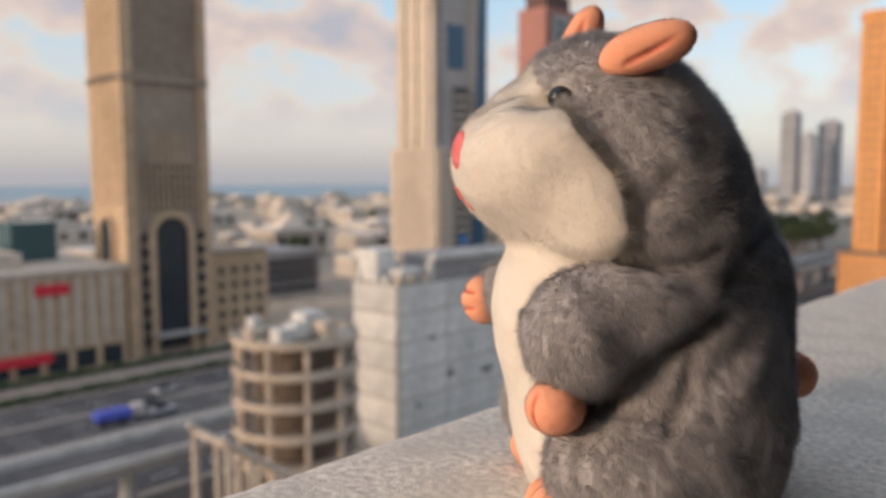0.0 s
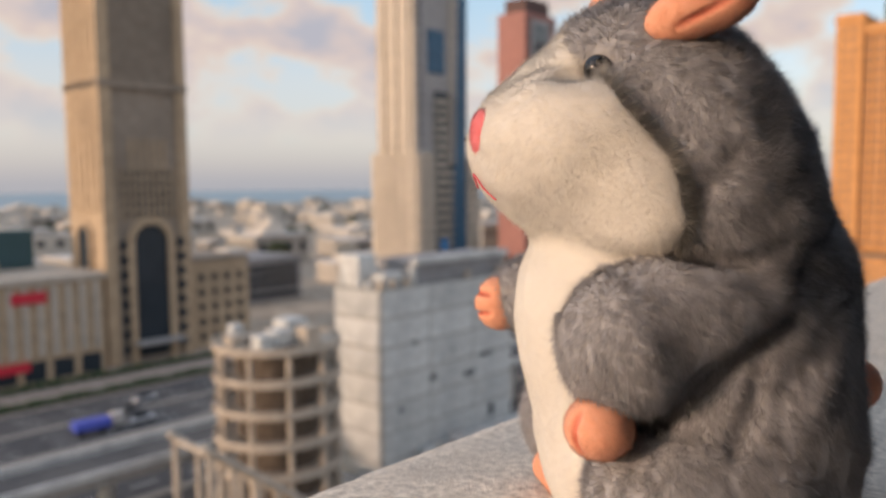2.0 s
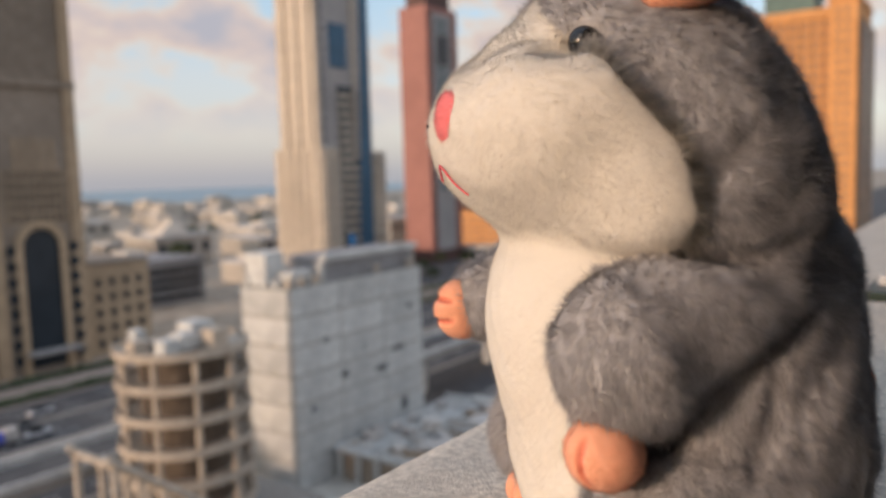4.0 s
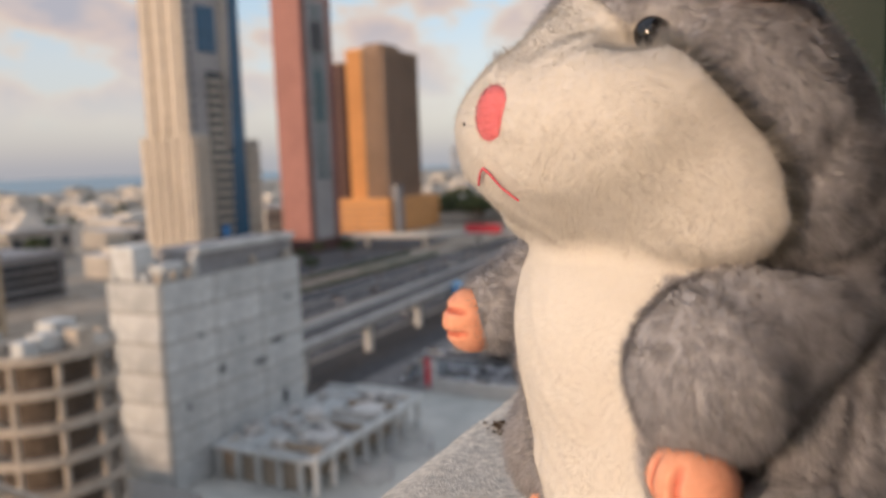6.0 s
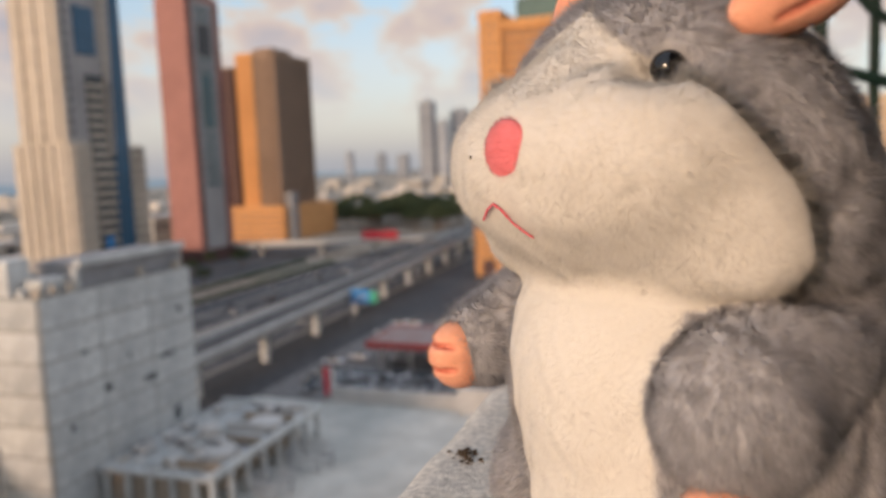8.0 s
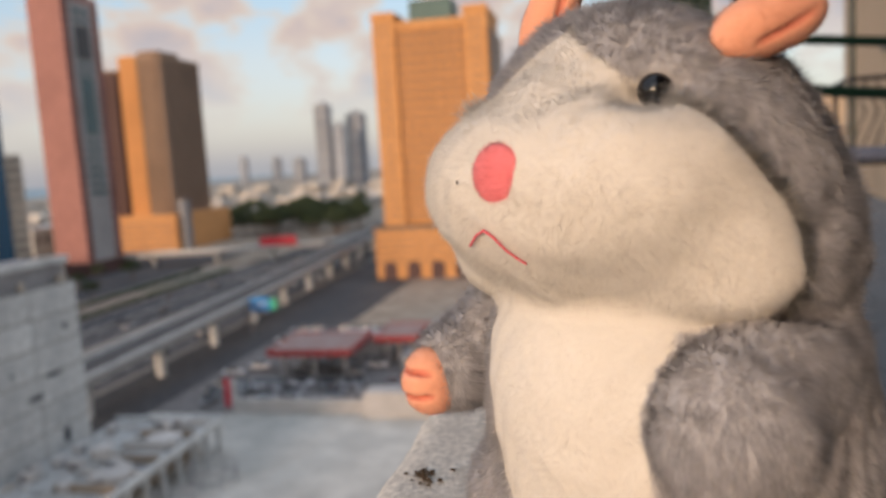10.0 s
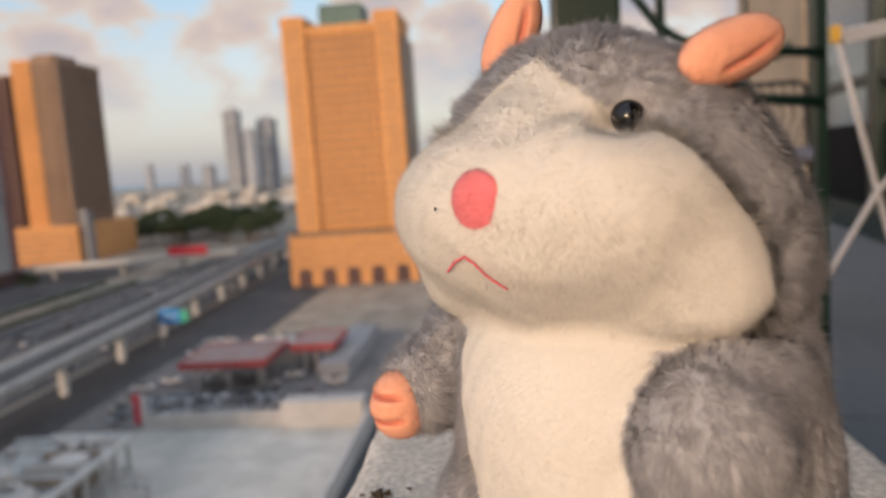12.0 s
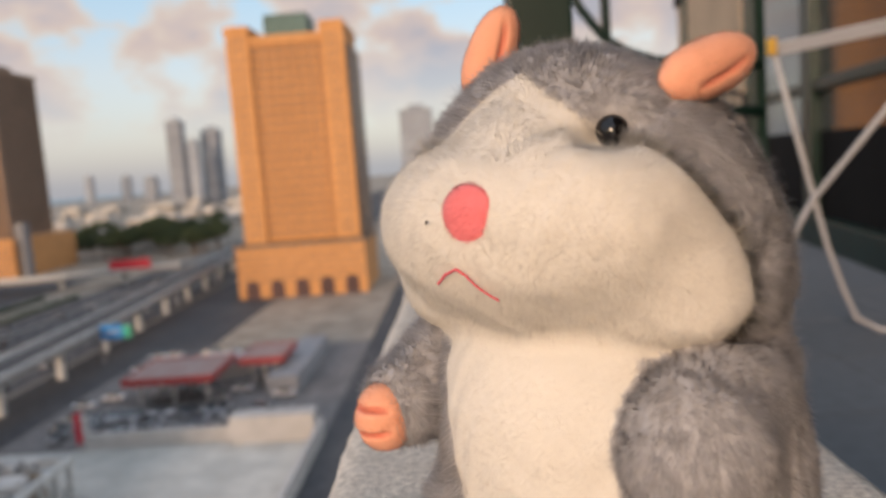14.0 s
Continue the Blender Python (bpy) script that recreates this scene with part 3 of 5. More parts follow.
for k, (x, y, w, h) in enumerate(((-4.6, -2.5, 0.7, 2.6), (-1.2, -4.8, 0.9, 1.8), (3.0, -4.0, 0.9, 2.4), (4.5, 1.0, 1.0, 3.2), (0.5, 1.5, 1.4, 3.8), (-3.0, 3.0, 0.8, 2.2), (2.0, -1.0, 1.2, 2.6))):
    part("starter_column", cube_bm(x - w, x + w, y - w, y + w, RTOP, RTOP + 0.65 * h, bevel=0.05), M_TAN if k % 2 else M_CONC_PALE, t)
part("wall", cube_bm(-9, 9, 4, 12, GROUND, -37.5), M_CONC, t)

# unfinished concrete slab building: cast panels with joints
t = building("unfinished pale concrete building with cast wall panels", "building", "concrete_building")
part("wall", cube_bm(-84.3, -75.15, 69.85, 98.4, GROUND, -14.2), M_CONC, t)
part("roof_block", cube_bm(-84, -76.5, 78, 98, -14.2, -10.9), M_GREY, t, "grey set-back roof storey")
part("roof_frame", cube_bm(-76.6, -75.6, 77.5, 98.4, -11.4, -10.5), M_CONC_PALE, t)
part("roof_block", cube_bm(-84, -80, 70.5, 74, -14.2, -9.8, bevel=0.1), M_CONC_PALE, t)
part("roof_block", cube_bm(-79, -76.4, 72, 76, -14.2, -12.3, bevel=0.1), M_CONC_PALE, t)
for x, y, h in ((-82, 76, 2.2), (-78, 70.6, 1.0), (-76, 77, 2.6), (-83.5, 70.5, 1.2)):
    part("starter_column", cube_bm(x - 0.4, x + 0.4, y - 0.4, y + 0.4, -14.2, -14.2 + h), M_CONC_PALE, t)

bm = cube_bm(-0.02, 0.16, 0.10, 9.38, 0.14, 3.82, bevel=0.04)
front_panel = mesh_of(bm, "panel")
bm = cube_bm(0.10, 9.0, -0.16, 0.02, 0.14, 3.82, bevel=0.04)
side_panel = mesh_of(bm, "panel")
for me in (front_panel, side_panel):
    me.materials.append(M_CONC_PALE)
for j in range(7):
    for i in range(3):
        ob = new("panel", front_panel)
        ob.parent, ob.location = t, (-75.15, 69.95 + 9.48 * i, GROUND + 0.1 + 3.95 * j)
    ob = new("panel", side_panel)
    ob.parent, ob.location = t, (-84.3, 69.85, GROUND + 0.1 + 3.95 * j)
for ya, za, w, h in ((92.6, -36.5, 1.2, 2.1), (86.8, -29.0, 2.6, 0.7), (79.4, -28.2, 1.1, 0.9), (90.5, -26.6, 3.0, 0.5), (76.0, -22.4, 0.7, 0.6), (94.8, -20.6, 0.8, 0.9), (84.0, -24.8, 0.6, 0.5), (73.0, -31.5, 0.7, 0.7)):
    part("opening", cube_bm(-75.12, -74.97, ya, ya + w, za, za + h), M_GLASS_DARK, t, "dark opening in the panel")
for ya, w in ((70.2, 1.0), (72.6, 0.6), (75.0, 1.3), (88.0, 0.7), (95.6, 0.9)):
    part("upstand", cube_bm(-75.9, -75.2, ya, ya + w, -14.2, -13.0, bevel=0.08), M_TAN, t, "broken upstand of the roof edge")
part("opening", cube_bm(-75.12, -75.0, 82.0, 83.6, -33.2, -32.0), M_GLASS_DARK, t)

# low roofs under it with clutter, and the stepped frame beside the highway
t = building("low grey service building with cluttered flat roof", "building", "service_building")
LOW = -37.2
part("wall", cube_bm(-74.5, -60.8, 77, 103.2, GROUND, LOW - 0.5), M_STONE_DARK, t)
part("roof_slab", cube_bm(-74.5, -57.0, 76, 104, LOW - 0.5, LOW, bevel=0.05), M_CONC_PALE, t)
for k in range(8):
    part("column", cube_bm(-57.9, -57.3, 76.4 + 3.86 * k, 77.0 + 3.86 * k, GROUND, LOW - 0.5), M_CONC_PALE, t)
for k in range(5):
    part("column", cube_bm(-73.8 + 3.4 * k, -73.2 + 3.4 * k, 76.2, 76.8, GROUND, LOW - 0.5), M_CONC_PALE, t)
for a in ((-74.5, -57, 103.5, 104), (-57.4, -56.9, 76, 104.2), (-66, -65.6, 76, 103.4)):
    part("parapet", cube_bm(*a, LOW, LOW + 0.7), M_CONC_PALE, t)
for k in range(6):
    part("beam", cube_bm(-65.6, -57.4, 78 + 4.6 * k, 78.5 + 4.6 * k, LOW, LOW + 1.2), M_WHITE if k % 2 else M_STONE_DARK, t)
for x, y, r, h in ((-60, 82, 2.0, 1.2), (-61, 95, 2.4, 1.0), (-66, 88, 1.4, 2.0)):
    b = thing("water_tank", (x, y, LOW), "round pale rooftop water tank", "water tank", group="roof tanks")
    bm = bmesh.new()
    tube(bm, [(0, 0, 0), (0, 0, h)], r, 20)
    tube(bm, [(0, 0, h), (0, 0, h + 0.25)], r * 0.98, 20, taper=r * 0.3)
    part("tank", bm, M_WHITE, b)
    bm = bmesh.new()
    tube(bm, [(r, 0, 0.3), (r + 0.4, 0, 0.3), (r + 0.4, 0, 0)], 0.08, 6)
    part("pipe", bm, M_GREY, b)
for k in range(16):
    x, y = random.uniform(-73, -59), random.uniform(78, 102)
    b = thing("roof_unit", (x, y, LOW), "grey rooftop air-conditioning unit", "air conditioner", group="roof units", turn=random.choice((0, 90)))
    part("casing", cube_bm(-0.9, 0.9, -0.6, 0.6, 0.15, 1.3, bevel=0.06), M_WHITE, b)
    part("grille", cube_bm(-0.7, 0.7, -0.64, -0.59, 0.3, 1.1), M_GREY, b)
# loose sheets, beams and pipes on the low roofs
r = random.Random(21)
for k in range(34):
    x, y = r.uniform(-73, -58), r.uniform(77.5, 102)
    w, d, h = r.choice(((3.0, 0.25, 0.25), (2.4, 1.2, 0.08), (1.2, 0.9, 0.5), (4.5, 0.2, 0.2)))
    b = thing("roof_board", (x, y, LOW), "pale board or beam lying on the roof", "building material", group="roof clutter", turn=r.uniform(0, 180))
    part("board", cube_bm(-w / 2, w / 2, -d / 2, d / 2, 0, h), r.choice((M_WHITE, M_CONC_PALE, M_TAN, M_GREY)), b)
for x, y, R in ((-53.0, 93, 3.2), (-53.5, 84, 2.4)):
    b = thing("ring_rail", (x, y, GROUND + 0.12), "round dark steel guard rail on the lot", "railing", group="ring rails")
    for z in (0.9, 2.2):
        bm = bmesh.new()
        tube(bm, [(R * math.cos(a * math.pi / 12), R * math.sin(a * math.pi / 12), z) for a in range(25)], 0.12, 6)
        part("ring", bm, M_GREY, b)
    for a in range(8):
        bm = bmesh.new()
        tube(bm, [(R * math.cos(a * math.pi / 4), R * math.sin(a * math.pi / 4), 0), (R * math.cos(a * math.pi / 4), R * math.sin(a * math.pi / 4), 2.2)], 0.10, 6)
        part("upright", bm, M_GREY, b)
for k in range(9):
    x, y = r.uniform(-83.5, -76.5), r.uniform(70.5, 77.5)
    b = thing("concrete_block", (x, y, -14.2), "rough concrete block on the unfinished roof", "concrete block", group="roof blocks", turn=r.uniform(0, 90))
    part("block", cube_bm(-0.6, 0.6, -0.4, 0.4, 0, r.uniform(0.4, 1.3), bevel=0.06), M_TAN, b)
t = building("stepped concrete frame of posts and sloping beams", "structure", "unfinished_structure")
for k in range(5):
    y, zt = 35 + k * 2.3, -23.8 - 1.75 * k
    for x in (-60.3, -66.3):
        part("post", cube_bm(x, x + 0.5, y, y + 0.5, GROUND, zt), M_TAN, t)
    part("cross_beam", cube_bm(-66.3, -59.8, y, y + 0.5, zt, zt + 0.5), M_TAN, t)
for x in (-60.3, -66.3):
    bm = bmesh.new()
    tube(bm, [(x + 0.25, 34.6, -22.9), (x + 0.25, 45.4, -31.1)], 0.38, 4)
    part("sloping_beam", bm, M_TAN, t)
t = building("pale low building beside the concrete frame", "building", "low_building")
part("wall", cube_bm(-67, -58, 26, 34.2, GROUND, -36), M_CONC, t)
part("roof_edge", cube_bm(-67.3, -57.7, 25.7, 34.5, -36, -35.3), M_CONC_PALE, t)

# bare lot, its boundary wall, the filling station and its parked cars
slab("bare_lot", -80, 40, 60, 121, GROUND - 0.3, GROUND + 0.12, M_LOT, "smooth bare sand building lot", "ground")
slab("boundary_wall", -64, -25.5, 121, 121.9, GROUND, GROUND + 2.6, M_WHITE, "low white boundary wall round the lot", "wall")
slab("boundary_wall", -25.5, -24.8, 60, 121.9, GROUND, GROUND + 2.6, M_WHITE, "low white boundary wall round the lot", "wall")
slab("boundary_wall", -39.5, -26.0, 119.2, 123.0, GROUND, GROUND + 4.4, M_WHITE, "white block at the end of the boundary wall", "wall")
slab("car_park", -80, 30, 122, 188, GROUND - 0.3, GROUND + 0.11, M_FORECOURT, "dark asphalt car park beside the station", "car park")
slab("side_street", -24.6, -10, 20, 420, GROUND - 0.3, GROUND + 0.14, M_ASPHALT, "dark asphalt side street", "road")


def canopy(x0, x1, y0, y1, label):
    c = thing("station_canopy", (0, 0, 0), label, "canopy", group="station canopies")
    part("roof", cube_bm(x0, x1, y0, y1, GROUND + 5.2, GROUND + 6.0), M_ROOFTIN, c, "dull reddish sheet roof")
    for a in ((x0 - 0.15, x1 + 0.15, y0 - 0.2, y0), (x0 - 0.15, x1 + 0.15, y1, y1 + 0.2), (x1, x1 + 0.2, y0, y1), (x0 - 0.2, x0, y0, y1)):
        part("fascia", cube_bm(*a, GROUND + 4.9, GROUND + 6.2), M_FASCIA, c, "dull red fascia")
    for i in range(3):
        for y in (y0 + 3, y1 - 3):
            x = x0 + 2 + i * (x1 - x0 - 4) / 2
            part("post", cube_bm(x - 0.25, x + 0.25, y - 0.25, y + 0.25, GROUND + 0.1, GROUND + 5.2), M_WHITE, c)


canopy(-66, -49, 141, 157, "red-edged flat canopy of a filling station")
canopy(-47, -38, 152, 165, "smaller red-edged flat canopy over parked cars")
slab("kiosk", -60, -48, 160, 168, GROUND, GROUND + 4, M_WHITE, "white station shop", "building")
slab("long_shed", -40, -34, 146, 182, GROUND, GROUND + 3.5, M_GREY, "long grey shed beside the street", "shed")
b = thing("totem_sign", (-66.5, 124.5, GROUND + 0.1), "tall red and white roadside price sign", "sign")
part("panel", cube_bm(-0.6, 0.6, -0.2, 0.2, 0, 5.2, bevel=0.05), M_SIGN_RED, b)
part("panel", cube_bm(0.62, 1.5, -0.2, 0.2, 0, 5.0), M_WHITE, b)
b = thing("road_sign", (-84.5, 182, GROUND + 0.1), "large blue and green overhead road sign", "road sign")
part("post", cube_bm(-4.4, -4.0, -0.2, 0.2, 0, 9.5), M_GREY, b)
part("panel", cube_bm(-4.2, 1.2, -0.3, -0.15, 6.0, 9.6), M_SIGN_BLUE, b, "blue sign panel")
part("panel", cube_bm(1.3, 3.2, -0.3, -0.15, 6.2, 9.2), M_SIGN_GREEN, b, "green sign panel")
part("lettering", cube_bm(-3.6, 0.4, -0.34, -0.3, 7.6, 8.0), M_WHITE, b, "white bars of lettering")
b = thing("billboard", (-146, 334, GROUND + 6.5), "long red banner board on the flyover", "billboard")
part("board", cube_bm(-9, 9, -0.3, 0.3, 0.3, 4.2), M_SIGN_RED, b)
part("leg", cube_bm(-7, -6.6, -0.2, 0.2, -1, 0.5), M_GREY, b)
part("leg", cube_bm(6.6, 7, -0.2, 0.2, -1, 0.5), M_GREY, b)


def car_master():
    c = thing("car", (0, 0, -60), "parked or queued car on grey asphalt", "car", group="cars")
    bm = cube_bm(-2.2, 2.2, -0.88, 0.88, 0.35, 0.95, bevel=0.18)
    part("body", bm, M_CAR, c)
    bm = bmesh.new()
    fs = box(bm, -1.3, 1.0, -0.78, 0.78, 0.9, 1.45)
    for v in bm.verts:
        if v.co.z > 1.4:
            v.co.x *= 0.72
            v.co.y *= 0.88
    part("cabin", bm, M_GLASS_DARK, c)
    for x in (-1.35, 1.35):
        for y in (-0.8, 0.8):
            bm = bmesh.new()
            tube(bm, [(x, y - 0.11, 0.33), (x, y + 0.11, 0.33)], 0.33, 12)
            part("wheel", bm, M_TYRE, c)
    return c


CAR = car_master()
first = True
spots = []
for lane in (-143, -137, -131, -115, -109, -103):
    y = -10 + random.random() * 30
    while y < 420:
        spots.append((lane, y, 90))
        y += random.uniform(14, 70)
for i in range(84):
    spots.append((random.uniform(-76, -34), random.choice((126, 131, 136, 144, 149, 171, 177, 183)) + random.random(), random.choice((0, 90, 84))))
for x, y, turn in spots:
    if -67 < x < -33 and 140 < y < 169 and turn != 0:
        continue
    m = pose(x, y, GROUND + 0.12, 0, 0, turn)
    if first:
        CAR.matrix_world, first = m, False
    else:
        copy_thing(CAR, m)
b = thing("lorry", (-131.5, 56, GROUND + 0.1), "blue and white lorry on the highway", "lorry", turn=86)
part("box", cube_bm(-4, 2, -1.2, 1.2, 0.8, 2.3, bevel=0.06), M_CAR_BLUE, b)
part("cab", cube_bm(2.3, 4.3, -1.1, 1.1, 0.6, 2.7, bevel=0.15), M_WHITE, b, "white cab")
for x in (-3, 0.4, 3.2):
    for y in (-1.05, 1.05):
        bm = bmesh.new()
        tube(bm, [(x, y - 0.15, 0.5), (x, y + 0.15, 0.5)], 0.5, 12)
        part("wheel", bm, M_TYRE, b)


# low town towards the sea: flat-roofed villas, and trees among them
def villa_master(w, d, h):
    v = thing("villa", (0, 0, -70), "low flat-roofed pale house in the town", "house", group="low houses")
    part("wall", cube_bm(-w / 2, w / 2, -d / 2, d / 2, 0, h), M_LOW, v)
    part("roof_edge", cube_bm(-w / 2 - 0.3, w / 2 + 0.3, -d / 2 - 0.3, d / 2 + 0.3, h, h + 0.8), M_WHITE, v)
    part("roof_block", cube_bm(-w / 5, w / 6, -d / 5, d / 4, h + 0.8, h + 3.2), M_LOW, v)
    for k in range(4):
        part("window", cube_bm(w / 2 - 0.1, w / 2 + 0.08, -d / 2 + d * (k + 0.3) / 4, -d / 2 + d * (k + 0.7) / 4, h * 0.45, h * 0.8), M_GLASS_DARK, v)
        part("window", cube_bm(-w / 2 + w * (k + 0.3) / 4, -w / 2 + w * (k + 0.7) / 4, -d / 2 - 0.08, -d / 2 + 0.1, h * 0.45, h * 0.8), M_GLASS_DARK, v)
    return v


rng = random.Random(5)
masters = [villa_master(*a) for a in ((18, 16, 8), (30, 20, 10), (14, 22, 7), (44, 26, 12), (26, 34, 15), (60, 34, 9))]
placed = [False] * len(masters)
taken = [(-234, -205, 60, 140), (-215, -170, 180, 235), (-300, -200, 285, 455)]
count = 0
for i in range(900):
    if count > 330:
        break
    az, D = radians(rng.uniform(-82, 10)), 205 + 1250 * rng.random() ** 1.6
    x, y = D * math.sin(az), D * math.cos(az)
    if x > -200 and not (x < -150 - 0 and y > 640) and not (y > 480 and x > 20 - 0 and x < 200) and not (y > 650 and -60 < x):
        continue
    if x < -1420 or any(a - 22 < x < b + 22 and c - 22 < y < d + 22 for a, b, c, d in taken):
        continue
    k = rng.choice((0, 0, 1, 2, 2, 3, 4, 5)) if D > 320 else rng.choice((0, 1, 2))
    w = (18, 30, 14, 44, 26, 60)[k] / 2 + 4
    taken.append((x - w, x + w, y - w, y + w))
    m = pose(x, y, GROUND, 0, 0, rng.choice((0, 90, 4, -5, 86)))
    if not placed[k]:
        masters[k].matrix_world, placed[k] = m, True
    else:
        copy_thing(masters[k], m)
    count += 1
for m, ok in zip(masters, placed):
    if not ok:
        m.matrix_world = pose(-700 - 60 * masters.index(m), 900, GROUND)


def tree_master():
    t = thing("tree", (0, 0, -80), "broad dark green street tree with uneven crown", "tree", group="trees")
    bm = bmesh.new()
    tube(bm, [(0, 0, 0), (0.1, 0.05, 1.6), (0.0, 0.1, 3.2)], 0.28, 8, taper=0.16)
    for k in range(5):
        a = k * 1.26
        tube(bm, [(0, 0.1, 3.0), (1.2 * math.cos(a), 1.2 * math.sin(a), 4.4), (2.2 * math.cos(a), 2.2 * math.sin(a), 5.2)], 0.14, 5, taper=0.05)
    part("trunk", bm, M_TRUNK, t)
    bm = bmesh.new()
    r = random.Random(9)
    for k in range(420):
        a, e, rr = r.uniform(0, 6.283), r.uniform(-0.5, 1.4), r.uniform(0.55, 1.0) ** 0.5
        R = 3.4 * (1 + 0.25 * math.sin(3 * a + 1) * math.cos(2 * e))
        c = Vector((R * rr * math.cos(a) * math.cos(e), R * rr * math.sin(a) * math.cos(e), 5.4 + 2.3 * rr * math.sin(e)))
        q = Euler((r.uniform(0, 6), r.uniform(0, 6), r.uniform(0, 6))).to_matrix()
        s = r.uniform(0.3, 0.6)
        vs = [bm.verts.new(c + q @ Vector(p) * s) for p in ((-1, 0, 0), (0, -0.55, 0.15), (1, 0, 0), (0, 0.55, 0.15))]
        bm.faces.new(vs)
    part("crown", bm, M_LEAF, t)
    return t


TREE = tree_master()
first = True
for i in range(230):
    if i < 130:
        az, D = radians(rng.uniform(-27, -17)), rng.uniform(470, 680)
    else:
        az, D = radians(rng.uniform(-80, -28)), rng.uniform(240, 1350)
    x, y = D * math.sin(az), D * math.cos(az)
    if any(a + 2 < x < b - 2 and c + 2 < y < d - 2 for a, b, c, d in taken) or x > -158 and i >= 130:
        continue
    s = rng.uniform(0.8, 1.7) if i >= 130 else rng.uniform(1.4, 2.3)
    m = pose(x, y, GROUND, 0, 0, rng.uniform(0, 360)) 
    if first:
        TREE.matrix_world, first = m, False
    else:
        copy_thing(TREE, m).scale = (s, s, s)


# ---- the terrace ----
M_LEDGE = material("weathered_concrete_coping", (0.68, 0.63, 0.555), 0.95, scale=300, vary=0.30, bump=0.7, bump_scale=950, depth=0.0011, stain=(0.52, 0.485, 0.43), stain_scale=30)
M_FLOOR = material("grey_terrace_tile", (0.165, 0.18, 0.195), 0.6, scale=20, vary=0.1, bump=0.1, depth=0.002, stain=(0.16, 0.175, 0.19), stain_scale=1.5, tint=0.06)
M_JOINT = material("dark_grout", (0.10, 0.11, 0.11), 0.9, scale=30, vary=0.2)
M_GREEN = material("dark_green_paint", (0.006, 0.024, 0.018), 0.4, scale=6, vary=0.25, bump=0.05, stain_scale=2)
M_BEIGE = material("beige_wall_render", (0.55, 0.42, 0.29), 0.85, scale=12, vary=0.1, bump=0.1, stain_scale=0.8)
M_PANE = material("terrace_window_glass", (0.03, 0.045, 0.05), 0.06, scale=1, vary=0.2, bump=0, spec=0.9)
M_WIRE = material("white_coated_wire", (0.55, 0.56, 0.58), 0.4, scale=30, vary=0.1, bump=0.05)
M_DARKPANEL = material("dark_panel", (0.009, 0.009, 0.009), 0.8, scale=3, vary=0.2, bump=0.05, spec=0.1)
M_IRON = material("black_iron", (0.02, 0.02, 0.022), 0.5, scale=20, vary=0.2, bump=0.05)
M_CUSHION = material("blue_grey_cloth", (0.12, 0.14, 0.20), 0.9, scale=60, vary=0.15, bump=0.2, depth=0.001)
M_DIRT = material("dried_dirt", (0.07, 0.045, 0.025), 0.9, scale=300, vary=0.3, bump=0.1)
M_PEG = material("yellow_plastic", (0.70, 0.42, 0.06), 0.5, scale=20, vary=0.1, bump=0)

EDGE, INNER, FLOOR = -0.2435, -0.028, -0.70
nx, ny = 44, 420
ys = np.concatenate([np.linspace(-4, -0.1, 40), np.linspace(-0.08, 1.3, 300), np.linspace(1.34, 9, 80)])
bm = bmesh.new()
prof = [(EDGE, FLOOR), (EDGE, -0.05), (EDGE, -0.012), (EDGE + 0.002, -0.005), (EDGE + 0.006, -0.0015)]
prof += [(x, 0.0) for x in np.linspace(EDGE + 0.012, INNER - 0.008, 40)] + [(INNER - 0.003, -0.002), (INNER, -0.007), (INNER, -0.06), (INNER, FLOOR)]
rows = []
for y in ys:
    row = []
    for x, z in prof:
        n1 = noise.noise((x * 40, y * 40, 3.1)) * 0.0006 + noise.noise((x * 130, y * 130, 8.0)) * 0.0005
        wob = noise.noise((y * 22, 1.7, 0.3)) * 0.0022 + noise.noise((y * 75, 4.7, 0.3)) * 0.0012
        near_edge = max(0.0, 1 - abs(x - EDGE) / 0.02)
        row.append(bm.verts.new((x + wob * near_edge, y, z + (n1 if z > -0.02 else 0) - abs(wob) * 0.5 * near_edge)))
    rows.append(row)
for a, b in zip(rows, rows[1:]):
    for i in range(len(prof) - 1):
        bm.faces.new((a[i], a[i + 1], b[i + 1], b[i]))
bmesh.ops.recalc_face_normals(bm, faces=bm.faces)
tagged(part("parapet", bm, M_LEDGE, smooth=True), "rough weathered concrete parapet coping", "parapet", kind="structure")
slab("wall_below", -0.232, 9.0, -4, 12, GROUND, FLOOR - 0.05, M_BEIGE, "building wall below the terrace", "wall")
floor = tagged(part("floor", cube_bm(INNER, 9.0, -4, 12, FLOOR - 0.05, FLOOR - 0.006), M_JOINT), "grey tiled terrace floor", "floor", kind="structure")
tile = mesh_of(cube_bm(0.004, 0.596, 0.004, 0.596, -0.02, 0.0, bevel=0.002), "tile")
tile.materials.append(M_FLOOR)
for i in range(7):
    for j in range(18):
        ob = new("tile", tile)
        ob.parent, ob.location = floor, (-0.02 + 0.6 * i, -0.10 + 0.6 * j, FLOOR)

